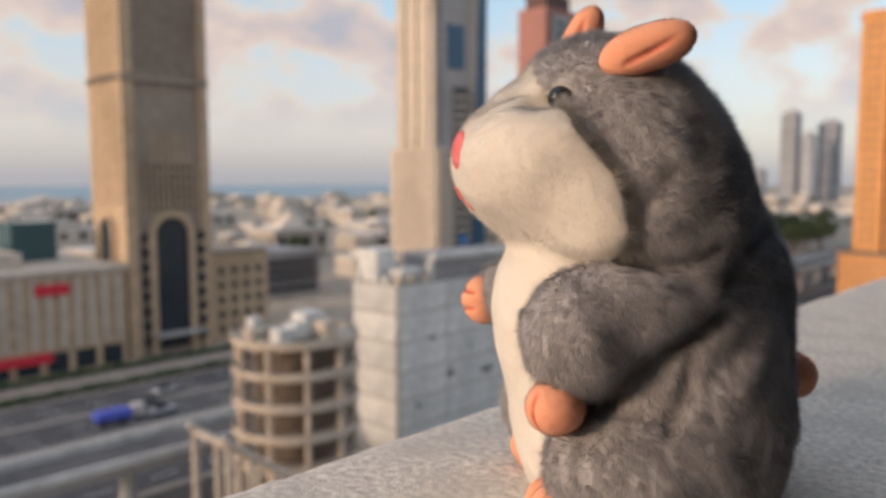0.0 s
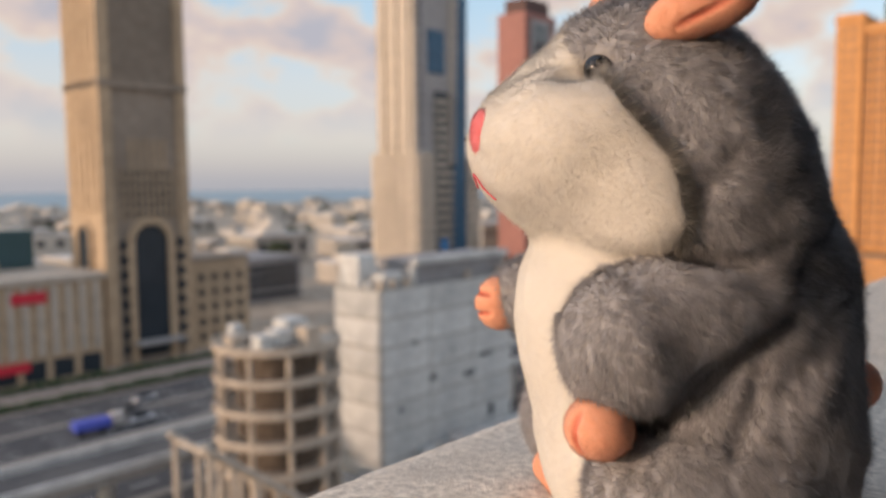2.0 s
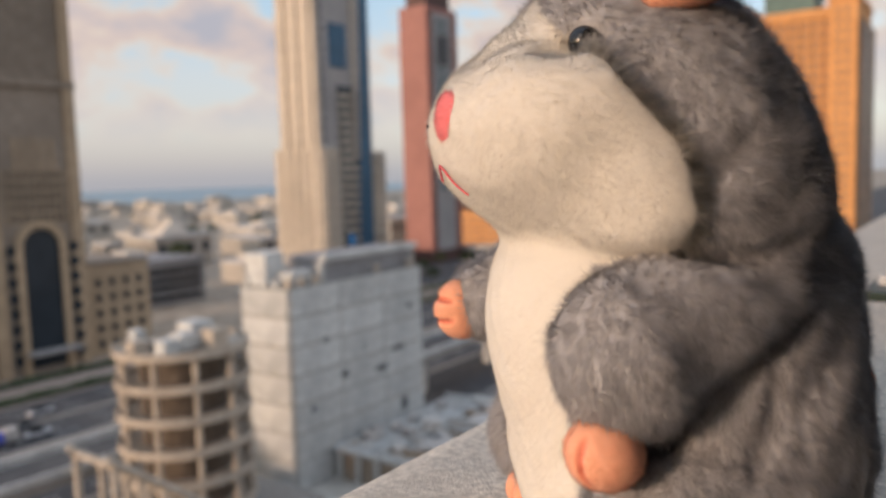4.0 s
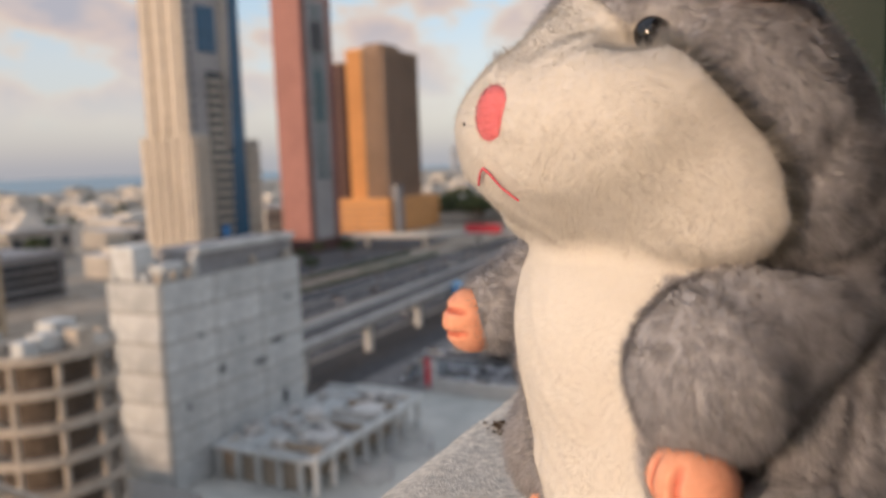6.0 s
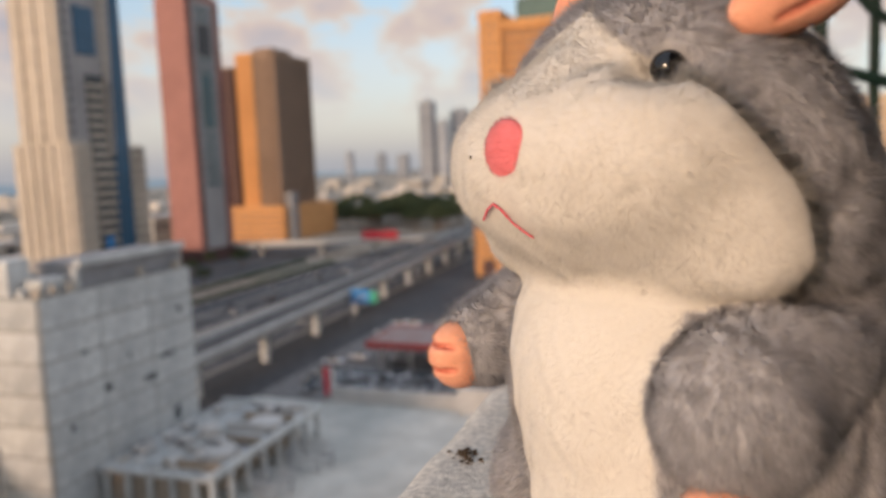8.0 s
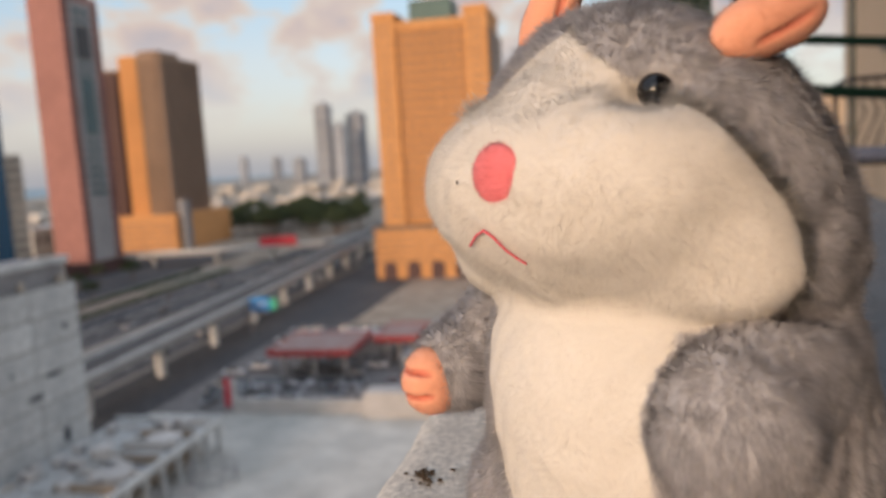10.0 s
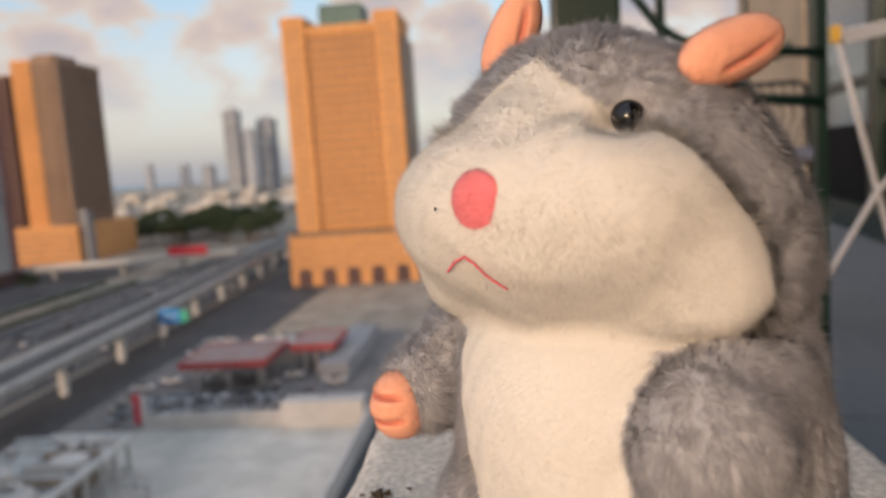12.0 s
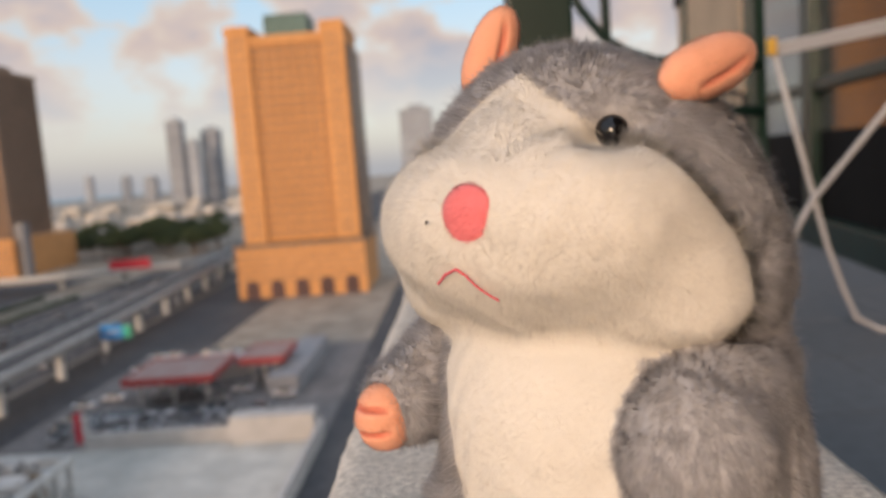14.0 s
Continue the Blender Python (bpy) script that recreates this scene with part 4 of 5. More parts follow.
# glazed front of the flat, at a slight angle to the parapet
front = thing("terrace_front", (2.344, 4.692, FLOOR), "dark green framed glazing with beige wall piers", "facade", "structure", turn=-8.8)
part("pier", cube_bm(0.0, 0.35, 3.62, 7.85, 0, 3.2, bevel=0.01), M_BEIGE, front, "beige rendered wall pier")
part("pier", cube_bm(0.05, 0.4, 8.15, 9.4, 0, 3.2), M_BEIGE, front)
part("pier_edge", cube_bm(-0.06, 0.0, 3.62, 3.95, 0, 3.2, bevel=0.01), M_BEIGE, front)
for y in (-3.1, -0.85, 1.30, 3.44, 7.88):
    part("mullion", cube_bm(-0.05, 0.12, y, y + (0.24 if y == 1.30 else 0.16), 0, 3.2, bevel=0.012), M_GREEN, front)
part("head_rail", cube_bm(-0.04, 0.10, -3.1, 3.5, 3.05, 3.2), M_GREEN, front)
part("sill_rail", cube_bm(-0.07, 0.12, -3.0, 3.45, 0, 0.22, bevel=0.015), M_GREEN, front)
for a, b in ((-2.94, -0.85), (-0.69, 1.30), (1.54, 3.44)):
    part("transom", cube_bm(-0.03, 0.09, a, b, 1.16, 1.24, bevel=0.008), M_GREEN, front)
    part("pane", cube_bm(0.03, 0.045, a, b, 1.24, 3.05), M_PANE, front, "reflecting window pane")
    part("pane", cube_bm(0.03, 0.045, a, b, 0.86, 1.16), M_PANE, front)
    part("lower_panel", cube_bm(0.02, 0.06, a, b, 0.22, 0.86), M_DARKPANEL, front, "dark lower panel")
part("band", cube_bm(-0.03, 0.0, 4.6, 5.6, 1.75, 1.85), M_GREEN, front)
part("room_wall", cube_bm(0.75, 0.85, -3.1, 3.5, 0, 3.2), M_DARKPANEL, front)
# unseen dark wall and end pier, added to cut skylight and bounce
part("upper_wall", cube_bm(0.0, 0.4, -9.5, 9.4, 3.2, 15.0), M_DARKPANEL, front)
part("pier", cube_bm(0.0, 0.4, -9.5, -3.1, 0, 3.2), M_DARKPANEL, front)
slab("wall_behind", -0.02, 2.9, -4.1, -3.95, FLOOR, 2.6, M_BEIGE, "beige wall closing the terrace", "wall")
slab("neighbour_wall", 3.5, 12.0, 42, 52, GROUND, 2.4, M_BEIGE, "cream wall of the next building", "building wall")
slab("neighbour_wall", 3.0, 12.5, 41.6, 42, -1.4, -0.6, M_SIGN_BLUE, "blue strip along the next building", "building trim")

# post that stands on the parapet, and the railing behind it
b = thing("green_post", (-0.098, 0.735, 0.0), "dark green painted steel post on the parapet", "post")
part("shaft", cube_bm(-0.027, 0.027, -0.027, 0.027, 0.006, 1.9, bevel=0.003), M_GREEN, b)
part("base_plate", cube_bm(-0.045, 0.045, -0.045, 0.045, 0.0, 0.007, bevel=0.001), M_GREEN, b)
for x in (-0.035, 0.035):
    bm = bmesh.new()
    tube(bm, [(x, 0, 0.006), (x, 0, 0.014)], 0.005, 6)
    part("bolt", bm, M_WIRE, b)
b = thing("steel_railing", (0, 2.1, FLOOR), "dark green steel railing with curved braces", "railing")
for x, w in ((0.115, 0.017), (0.232, 0.011), (0.62, 0.014)):
    part("post", cube_bm(x - w, x + w, -w, w, 0, 1.75, bevel=0.002), M_GREEN, b)
for pts, r, m in ((((-0.10, 1.44), (-0.03, 1.30), (0.03, 1.14), (0.075, 1.06), (0.115, 1.015), (0.16, 0.985), (0.21, 0.97), (0.31, 0.935), (0.62, 0.90)), 0.014, M_GREEN), (((0.115, 1.30), (0.165, 1.195), (0.22, 1.12), (0.275, 1.078), (0.35, 1.05), (0.62, 1.02)), 0.012, M_GREEN), (((-0.10, 1.47), (-0.035, 1.325), (0.025, 1.165), (0.08, 1.085), (0.13, 1.045)), 0.006, M_WIRE)):
    bm = bmesh.new()
    tube(bm, [(x, -0.02 if m is M_GREEN else -0.036, z) for x, z in pts], r, 8)
    part("brace", bm, m, b, smooth=True)
part("bottom_rail", cube_bm(0.10, 0.64, -0.01, 0.01, 0.08, 0.11), M_GREEN, b)

# tall wrought-iron chair with lattice back
b = thing("bar_chair", (1.13, 4.05, FLOOR), "tall dark iron chair with lattice back and blue-grey cushion", "chair", turn=-14)
for x in (-0.17, 0.17):
    bm = bmesh.new()
    tube(bm, [(x, 0, 0), (x, 0, 0.72), (x * 0.98, 0.03, 1.06)], 0.011, 8)
    part("leg", bm, M_IRON, b)
    bm = bmesh.new()
    tube(bm, [(x, -0.36, 0), (x, -0.34, 0.70)], 0.011, 8)
    part("leg", bm, M_IRON, b)
bm = bmesh.new()
tube(bm, [(-0.167, 0.03, 1.05), (-0.12, 0.03, 1.075), (0.12, 0.03, 1.075), (0.167, 0.03, 1.05)], 0.012, 8)
part("top_rail", bm, M_IRON, b)
for k in range(7):
    bm = bmesh.new()
    x = -0.15 + 0.05 * k
    tube(bm, [(x, 0.025, 0.76), (min(x + 0.06, 0.16), 0.025, 0.92), (x, 0.03, 1.07)], 0.005, 6)
    part("lattice_bar", bm, M_IRON, b)
part("seat", cube_bm(-0.19, 0.19, -0.38, 0.02, 0.68, 0.70, bevel=0.004), M_IRON, b)
part("cushion", cube_bm(-0.185, 0.185, -0.37, 0.0, 0.70, 0.755, bevel=0.02), M_CUSHION, b, "blue-grey cushion")

# folding clothes airer with its wings up
b = thing("clothes_airer", (0, 0, 0), "white wire folding clothes airer with yellow joints", "clothes airer")
P0, PX, PY = Vector((1.057, 3.098, 0.480)), Vector((0.905, -0.425, 0.10)), Vector((0.40, 0.85, 0.03))
def rack(u, v):
    return P0 + PX * u + PY * v
for pts, r, nm in (((rack(0, 0), rack(1.1, 0)), 0.0085, "rail"), ((rack(0, 0.55), rack(1.1, 0.55)), 0.0085, "rail"), ((rack(0, 0), rack(0, 0.55)), 0.0085, "rail"), ((rack(1.1, 0), rack(1.1, 0.55)), 0.0085, "rail")):
    bm = bmesh.new()
    tube(bm, pts, r, 8)
    part(nm, bm, M_WIRE, b)
for k in range(9):
    bm = bmesh.new()
    tube(bm, (rack(0, 0.05 + 0.055 * k), rack(1.1, 0.05 + 0.055 * k)), 0.0028, 6)
    part("wire", bm, M_WIRE, b)
for pts in (((1.060, 3.095, 0.475), (1.18, 3.15, 0.08), (1.305, 3.208, -0.321), (1.385, 3.24, -0.52), (1.44, 3.25, -0.64), (1.52, 3.22, FLOOR + 0.012), (1.75, 3.12, FLOOR + 0.012)), ((1.60, 2.86, 0.52), (1.433, 3.0, 0.20), (1.227, 3.164, -0.131), (1.10, 3.25, -0.42), (0.99, 3.32, FLOOR + 0.012))):
    bm = bmesh.new()
    tube(bm, pts, 0.0115, 8)
    part("leg", bm, M_WIRE, b, smooth=True)
for u in (0.0, 0.42, 0.8):
    q = rack(u, 0)
    part("joint", cube_bm(q.x - 0.016, q.x + 0.016, q.y - 0.018, q.y + 0.018, q.z - 0.035, q.z + 0.03, bevel=0.006), M_PEG, b, "yellow plastic joint")

# dark dried stain and crumbs on the coping
bm = bmesh.new()
r = random.Random(4)
for k in range(46):
    a, d = r.uniform(0, 6.28), abs(r.gauss(0, 0.007))
    x, y, s = -0.2245 + d * math.cos(a) * 0.55, 0.318 + d * math.sin(a) * 0.8, r.uniform(0.0005, 0.0014)
    vs = [bm.verts.new((x + s * math.cos(c) * r.uniform(0.7, 1.2), y + s * math.sin(c) * r.uniform(0.7, 1.2), 0.0008)) for c in (0, 1.05, 2.1, 3.14, 4.2, 5.2)]
    top = bm.verts.new((x, y, 0.0008 + s * 0.5))
    for i in range(6):
        bm.faces.new((vs[i], vs[(i + 1) % 6], top))
tagged(part("dirt_stain", bm, M_DIRT), "dark brown dried dirt on the coping", "dirt", kind="stuff")


# ---- the plush hamster ----
# its own axes: x ahead, y to its left, z up; stuffed forms blended into one skin, then pile on it
def ellip(p, c, r, basis=None):
    q = p - np.array(c)
    if basis is not None:
        q = q @ basis
    r = np.array(r)
    k0 = np.linalg.norm(q / r, axis=-1)
    k1 = np.linalg.norm(q / r ** 2, axis=-1) + 1e-9
    return k0 * (k0 - 1) / k1


def limb(p, a, b, ra, rb):
    a, b = np.array(a), np.array(b)
    d = b - a
    h = np.clip(((p - a) @ d) / (d @ d), 0, 1)
    return np.linalg.norm(p - a - h[..., None] * d, axis=-1) - (ra + (rb - ra) * h)


def blend(a, b, k):
    h = np.clip(0.5 + 0.5 * (b - a) / k, 0, 1)
    return b + (a - b) * h - k * h * (1 - h)


def carve(a, b, k):
    return -blend(-a, b, k)


def axes(ahead, up):
    x = np.array(ahead) / np.linalg.norm(ahead)
    z = np.array(up) - x * (np.array(up) @ x)
    z /= np.linalg.norm(z)
    return np.stack([x, np.cross(z, x), z], axis=1)


EYES = ((0.0330, 0.0224, 0.1328), (0.0270, -0.0250, 0.1315))
EAR_L = (axes((-0.0237, 0.0126, 0.008), (0.25, 0.1, 1.0)), (0.0100, 0.0375, 0.1465))
EAR_R = (axes((-0.010, 0.006, 0.024), (0.8, -0.6, 0.4)), (0.0105, -0.0225, 0.1590))


def lean(a):
    """Axes leaning back by a radians about the toy's cross axis."""
    c, s = math.cos(a), math.sin(a)
    return np.array(((c, 0, s), (0, 1, 0), (-s, 0, c)))


def yaw(a):
    c, s = math.cos(a), math.sin(a)
    return np.array(((c, -s, 0), (s, c, 0), (0, 0, 1)))


def snout(p):
    """The cream muzzle with its two heavy cheeks."""
    d = ellip(p, (0.0301, 0, 0.1135), (0.0313, 0.0413, 0.0249))
    for s in (1, -1):
        d = blend(d, ellip(p, (0.0249, s * 0.0283, 0.0979), (0.0123, 0.0196, 0.0155), yaw(0.274 * s)), 0.010)
    return d


def arms(p):
    left = limb(p, (0.0002, 0.0378, 0.0743), (0.031, 0.0376, 0.0623), 0.0088, 0.0174)
    left = blend(left, ellip(p, (0.0100, 0.0365, 0.0720), (0.0260, 0.0155, 0.0130)), 0.010)
    return np.minimum(left, limb(p, (0.004, -0.0400, 0.0775), (0.033, -0.0445, 0.0630), 0.0145, 0.0118))


def thighs(p):
    return np.minimum(ellip(p, (0.006, 0.036, 0.022), (0.034, 0.020, 0.024)), ellip(p, (0.004, -0.034, 0.022), (0.032, 0.020, 0.024)))


# sewn seams and pinched folds of the skin: their run, depth and half width
SEAMS = (
    (((0.0186, 0.0476, 0.0983), (0.0144, 0.0483, 0.1031), (0.0095, 0.0491, 0.1098)), 0.0016, 0.0030),
    (((0.0197, 0.0411, 0.0838), (0.0112, 0.0458, 0.0839), (0.0015, 0.0484, 0.0853), (-0.0064, 0.0484, 0.0888)), 0.0018, 0.0020),
    (((0.0184, 0.0413, 0.0827), (0.0103, 0.0444, 0.0795), (0.0015, 0.0466, 0.0754)), 0.0020, 0.0022),
    (((0.0245, 0.0399, 0.0425), (0.0183, 0.0441, 0.0506), (0.0101, 0.0468, 0.0598), (0.0023, 0.0481, 0.0634), (-0.0072, 0.0469, 0.0704)), 0.0046, 0.0030),
    (((0.0014, 0.0478, 0.0652), (0.0018, 0.0496, 0.0559), (0.0045, 0.0507, 0.0461), (0.0100, 0.0495, 0.0345)), 0.0018, 0.0024),
    (((0.0342, 0.0319, 0.1295), (0.0310, 0.0390, 0.1222), (0.0262, 0.0423, 0.1160), (0.0215, 0.0452, 0.1096), (0.0185, 0.0474, 0.1008)), 0.0008, 0.0015),
    (((0.0357, 0.0285, 0.1315), (0.0287, 0.0308, 0.1355), (0.0213, 0.0325, 0.1397)), 0.0011, 0.0016),
    (((-0.0071, 0.0459, 0.0755), (-0.0166, 0.0440, 0.0881), (-0.0355, 0.0268, 0.0915)), 0.0022, 0.0030),
)


def pinch(p):
    d = np.zeros(p.shape[:-1])
    for run, deep, wide in SEAMS:
        near = np.full(p.shape[:-1], 1.0)
        for a, b in zip(run, run[1:]):
            near = np.minimum(near, limb(p, a, b, 0, 0))
        d = np.maximum(d, deep * np.exp(-(near / wide) ** 2))
    return d


def patch(p):
    """Above nought on the sewn-in cream face: muzzle, cheeks and blaze."""
    x, y, z = p[..., 0], np.abs(p[..., 1]), p[..., 2]
    back = np.interp(z, [0.082, 0.086, 0.093, 0.1008, 0.1096, 0.1160, 0.1222, 0.1295, 0.1330, 0.150], [0.0200, 0.0182, 0.0178, 0.0190, 0.0222, 0.0268, 0.0314, 0.0330, 0.0270, 0.0150])
    side = np.interp(z, [0.126, 0.1300, 0.1322, 0.1376, 0.1425, 0.1450, 0.1500], [0.060, 0.0290, 0.0221, 0.0155, 0.0100, 0.0066, -0.003])
    return np.where(z > 0.0815, np.minimum(x - back, side - y), -0.01)


def cloth(p):
    """The stuffed fur body: head, muzzle, cheeks, trunk, thighs and arms."""
    trunk = blend(ellip(p, (-0.0059, 0, 0.0354), (0.0467, 0.0528, 0.0648)), ellip(p, (-0.0026, 0, 0.0689), (0.0513, 0.0432, 0.0436), lean(0.349)), 0.012)
    trunk = blend(trunk, thighs(p), 0.004)
    head = ellip(p, (0.0031, 0, 0.0999), (0.0384, 0.0502, 0.0575), lean(0.378))
    head = blend(head, snout(p), 0.0018 + 0.010 * np.exp(-(p[..., 1] / 0.013) ** 2))
    for e in EYES:
        head = carve(head, ellip(p, (e[0] + 0.0050, e[1] * 1.10, e[2] + 0.0002), (0.0090, 0.0066, 0.0042)), 0.0040)
    d = blend(head, trunk, 0.0035)
    d = blend(d, arms(p), 0.0012)
    back = np.clip((0.010 - p[..., 0]) / 0.012, 0, 1)
    folds = (0.0003 + 0.0004 * back) * np.sin(p[..., 0] * 260 + 2.0 * np.sin(p[..., 2] * 120)) * np.sin(p[..., 1] * 190 + p[..., 2] * 150)
    folds = folds + 0.00025 * np.sin(p[..., 2] * 420 + 3 * np.sin(p[..., 1] * 160)) * np.sin(p[..., 1] * 330 + p[..., 0] * 240)
    puff = 0.0013 * np.clip(patch(p) / 0.003, 0, 1) * np.clip((0.1300 - p[..., 2]) / 0.006, 0, 1) * np.clip((0.060 - p[..., 0]) / 0.030, 0, 1) * np.clip((p[..., 2] - 0.0830) / 0.006, 0, 1)
    return np.maximum(d + folds + pinch(p) - puff, 0.0005 - p[..., 2])


PAWS = ((0.0395, 0.0410, 0.0430, 0), (0.0415, -0.0455, 0.0612, 1))


def creases(p):
    """Distance to the sewn folds of ears and paws."""
    d = np.full(p.shape[:-1], 1.0)
    for B, c in (EAR_L, EAR_R):
        for side in (-1, 1):
            a = np.array(c) + side * B[:, 1] * 0.0056
            d = np.minimum(d, limb(p, a - B[:, 0] * 0.0085 - B[:, 2] * 0.0020, a + B[:, 0] * 0.0020 - B[:, 2] * 0.0004, 0, 0))
            d = np.minimum(d, limb(p, a + B[:, 0] * 0.0020 - B[:, 2] * 0.0004, a + B[:, 0] * 0.0120 + B[:, 2] * 0.0018, 0, 0))
    for x, y, z, up in PAWS:
        for k in (-0.0034, 0.0032):
            a, m, b = ((x + 0.0050, y - 0.008, z + k), (x + 0.0078, y, z + k), (x + 0.0050, y + 0.008, z + k)) if up else ((x + 0.0060, y + k, z + 0.0065), (x + 0.0078, y + k, z), (x + 0.0052, y + k, z - 0.008))
            d = np.minimum(d, np.minimum(limb(p, a, m, 0, 0), limb(p, m, b, 0, 0)))
    return d


def felt(p):
    """Ears, paws, feet and tail of brushed orange cloth."""
    d = np.full(p.shape[:-1], 1.0)
    for B, c in (EAR_L, EAR_R):
        q = np.array(c)
        d = np.minimum(d, blend(ellip(p, q, (0.0122, 0.0057, 0.0066), B), ellip(p, q - B[:, 0] * 0.008, (0.0080, 0.0048, 0.0055), B), 0.004))
    for x, y, z, up in PAWS:
        d = np.minimum(d, ellip(p, (x, y, z - 0.0005), (0.0088, 0.0078, 0.0094) if up else (0.0086, 0.0094, 0.0078)))
    d = carve(d, creases(p) - 0.0008, 0.0013)
    for s, o in ((1, 0.0), (-1, 0.008)):
        foot = ellip(p, (0.023 - o, s * 0.029 + o, 0.0085), (0.018, 0.0115, 0.0085))
        for dy in (-0.0060, 0, 0.0060):
            foot = blend(foot, ellip(p, (0.0360 - o, s * 0.029 + o + dy, 0.0075), (0.0070, 0.0037, 0.0068)), 0.0012)
        d = np.minimum(d, foot)
    tail = limb(p, (-0.045, 0.006, 0.038), (-0.0570, 0.010, 0.040), 0.0075, 0.0078)
    return np.maximum(np.minimum(d, tail), 0.0004 - p[..., 2])


def nose(p):
    return ellip(p, (0.0591, 0.0010, 0.1170), (0.0030, 0.0071, 0.0069))


def eyes(p):
    return np.minimum(ellip(p, EYES[0], (0.0038,) * 3), ellip(p, EYES[1], (0.0038,) * 3))


def net(fun, lo, hi, h):
    """The surface where fun is nought, as quads on a grid of cells."""
    n = [int(round((b - a) / h)) + 1 for a, b in zip(lo, hi)]
    ax = [a + h * np.arange(k) for a, k in zip(lo, n)]
    P = np.stack(np.meshgrid(*ax, indexing="ij"), axis=-1)
    f = fun(P)
    s = f < 0
    corners = [(i, j, k) for i in (0, 1) for j in (0, 1) for k in (0, 1)]
    cut = lambda a, o: a[o[0]:n[0] - 1 + o[0], o[1]:n[1] - 1 + o[1], o[2]:n[2] - 1 + o[2]]
    tot = sum(cut(s, o).astype(np.int8) for o in corners)
    act = (tot > 0) & (tot < 8)
    pos, cnt = np.zeros((*act.shape, 3)), np.zeros(act.shape)
    for o in corners:
        for a in range(3):
            if o[a] == 0:
                o2 = tuple(1 if k == a else o[k] for k in range(3))
                f0, f1 = cut(f, o), cut(f, o2)
                x = (f0 < 0) != (f1 < 0)
                w = np.where(x, f0 / np.where(x, f0 - f1, 1), 0)
                for k in range(3):
                    pos[..., k] += np.where(x, o[k] + (w if k == a else 0), 0)
                cnt += x
    num = np.full(act.shape, -1)
    num[act] = np.arange(act.sum())
    base = np.argwhere(act)
    verts = np.array(lo) + h * (base + pos[act] / cnt[act][:, None])
    quads = []
    for a in range(3):
        b, c = (a + 1) % 3, (a + 2) % 3
        sl0, sl1 = [slice(1, -1)] * 3, [slice(1, -1)] * 3
        sl0[a], sl1[a] = slice(0, -1), slice(1, None)
        s0, s1 = s[tuple(sl0)], s[tuple(sl1)]
        idx = np.argwhere(s0 != s1) + 1
        idx[:, a] -= 1
        flip = s0[s0 != s1]
        ids = []
        for db, dc in ((-1, -1), (0, -1), (0, 0), (-1, 0)):
            q = idx.copy()
            q[:, b] += db
            q[:, c] += dc
            ids.append(num[q[:, 0], q[:, 1], q[:, 2]])
        q = np.stack(ids, axis=1)
        q[~flip] = q[~flip][:, ::-1]
        quads.append(q)
    return verts, np.concatenate(quads)


def slope(fun, p, e=4e-4):
    g = np.stack([fun(p + np.eye(3)[i] * e) - fun(p - np.eye(3)[i] * e) for i in range(3)], axis=-1)
    return g / (np.linalg.norm(g, axis=-1, keepdims=True) + 1e-9)


def settle(fun, v, steps=2):
    for _ in range(steps):
        v = v - fun(v)[:, None] * slope(fun, v) * 0.9
    return v


def ripple(p, w, seed):
    """A smooth random vector field with waves about w metres long."""
    r = np.random.default_rng(seed)
    out = np.zeros_like(p)
    for k in range(5):
        K, ph = r.normal(size=(3, 3)) * 2.2 / w, r.uniform(0, 6.28, 3)
        out += np.sin(p @ K + ph)
    return out / 3


GREY, CREAM = np.array((0.445, 0.442, 0.46)), np.array((0.78, 0.745, 0.68))
FELT, NOSE, EYE, STITCH = (0.92, 0.45, 0.29), (0.88, 0.24, 0.26), (0.004, 0.004, 0.005), (0.72, 0.12, 0.15)


def whiteness(p):
    """1 on the cream muzzle, blaze and belly, 0 on the grey coat."""
    x, y, z = p[:, 0], np.abs(p[:, 1]), p[:, 2]
    wob = 0.0010 * ripple(p, 0.012, 3)[:, 0]
    head = np.where(arms(p) < 0.0015, -1, patch(p))
    belly = np.where((z < 0.094) & (x > 0) & (head < 0), np.interp(z, [0, 0.02, 0.05, 0.07, 0.09], [0.018, 0.021, 0.0235, 0.026, 0.029]) - y, -1)
    belly = np.where((arms(p) < 0.0012) | (thighs(p) < 0.003), -1, belly)
    return np.clip(0.5 + (np.maximum(head, belly) + wob) / 0.0012, 0, 1)


LO, HI = (-0.082, -0.072, -0.002), (0.072, 0.072, 0.180)
V, Q, C, S, T = [], [], [], [], []
off = 0
skins = []
B0 = [((-0.012, 0.018, 0.126), (0.032, 0.060, 0.168)), ((-0.006, -0.042, 0.132), (0.030, -0.006, 0.180)), ((0.022, 0.026, 0.030), (0.054, 0.058, 0.056)), ((0.022, -0.062, 0.046), (0.056, -0.030, 0.076)), ((-0.002, 0.010, -0.002), (0.050, 0.048, 0.022)), ((-0.012, -0.040, -0.002), (0.042, -0.002, 0.022)), ((-0.075, -0.010, 0.024), (-0.035, 0.024, 0.054))]
JOBS = [(cloth, 0, 0.00125, LO, HI)] + [(felt, 1, 0.0007, a, b) for a, b in B0]
JOBS += [(nose, 2, 0.0006, (0.050, -0.010, 0.106), (0.066, 0.010, 0.128)), (eyes, 3, 0.0006, (0.022, -0.032, 0.124), (0.042, 0.032, 0.140))]
felts = []
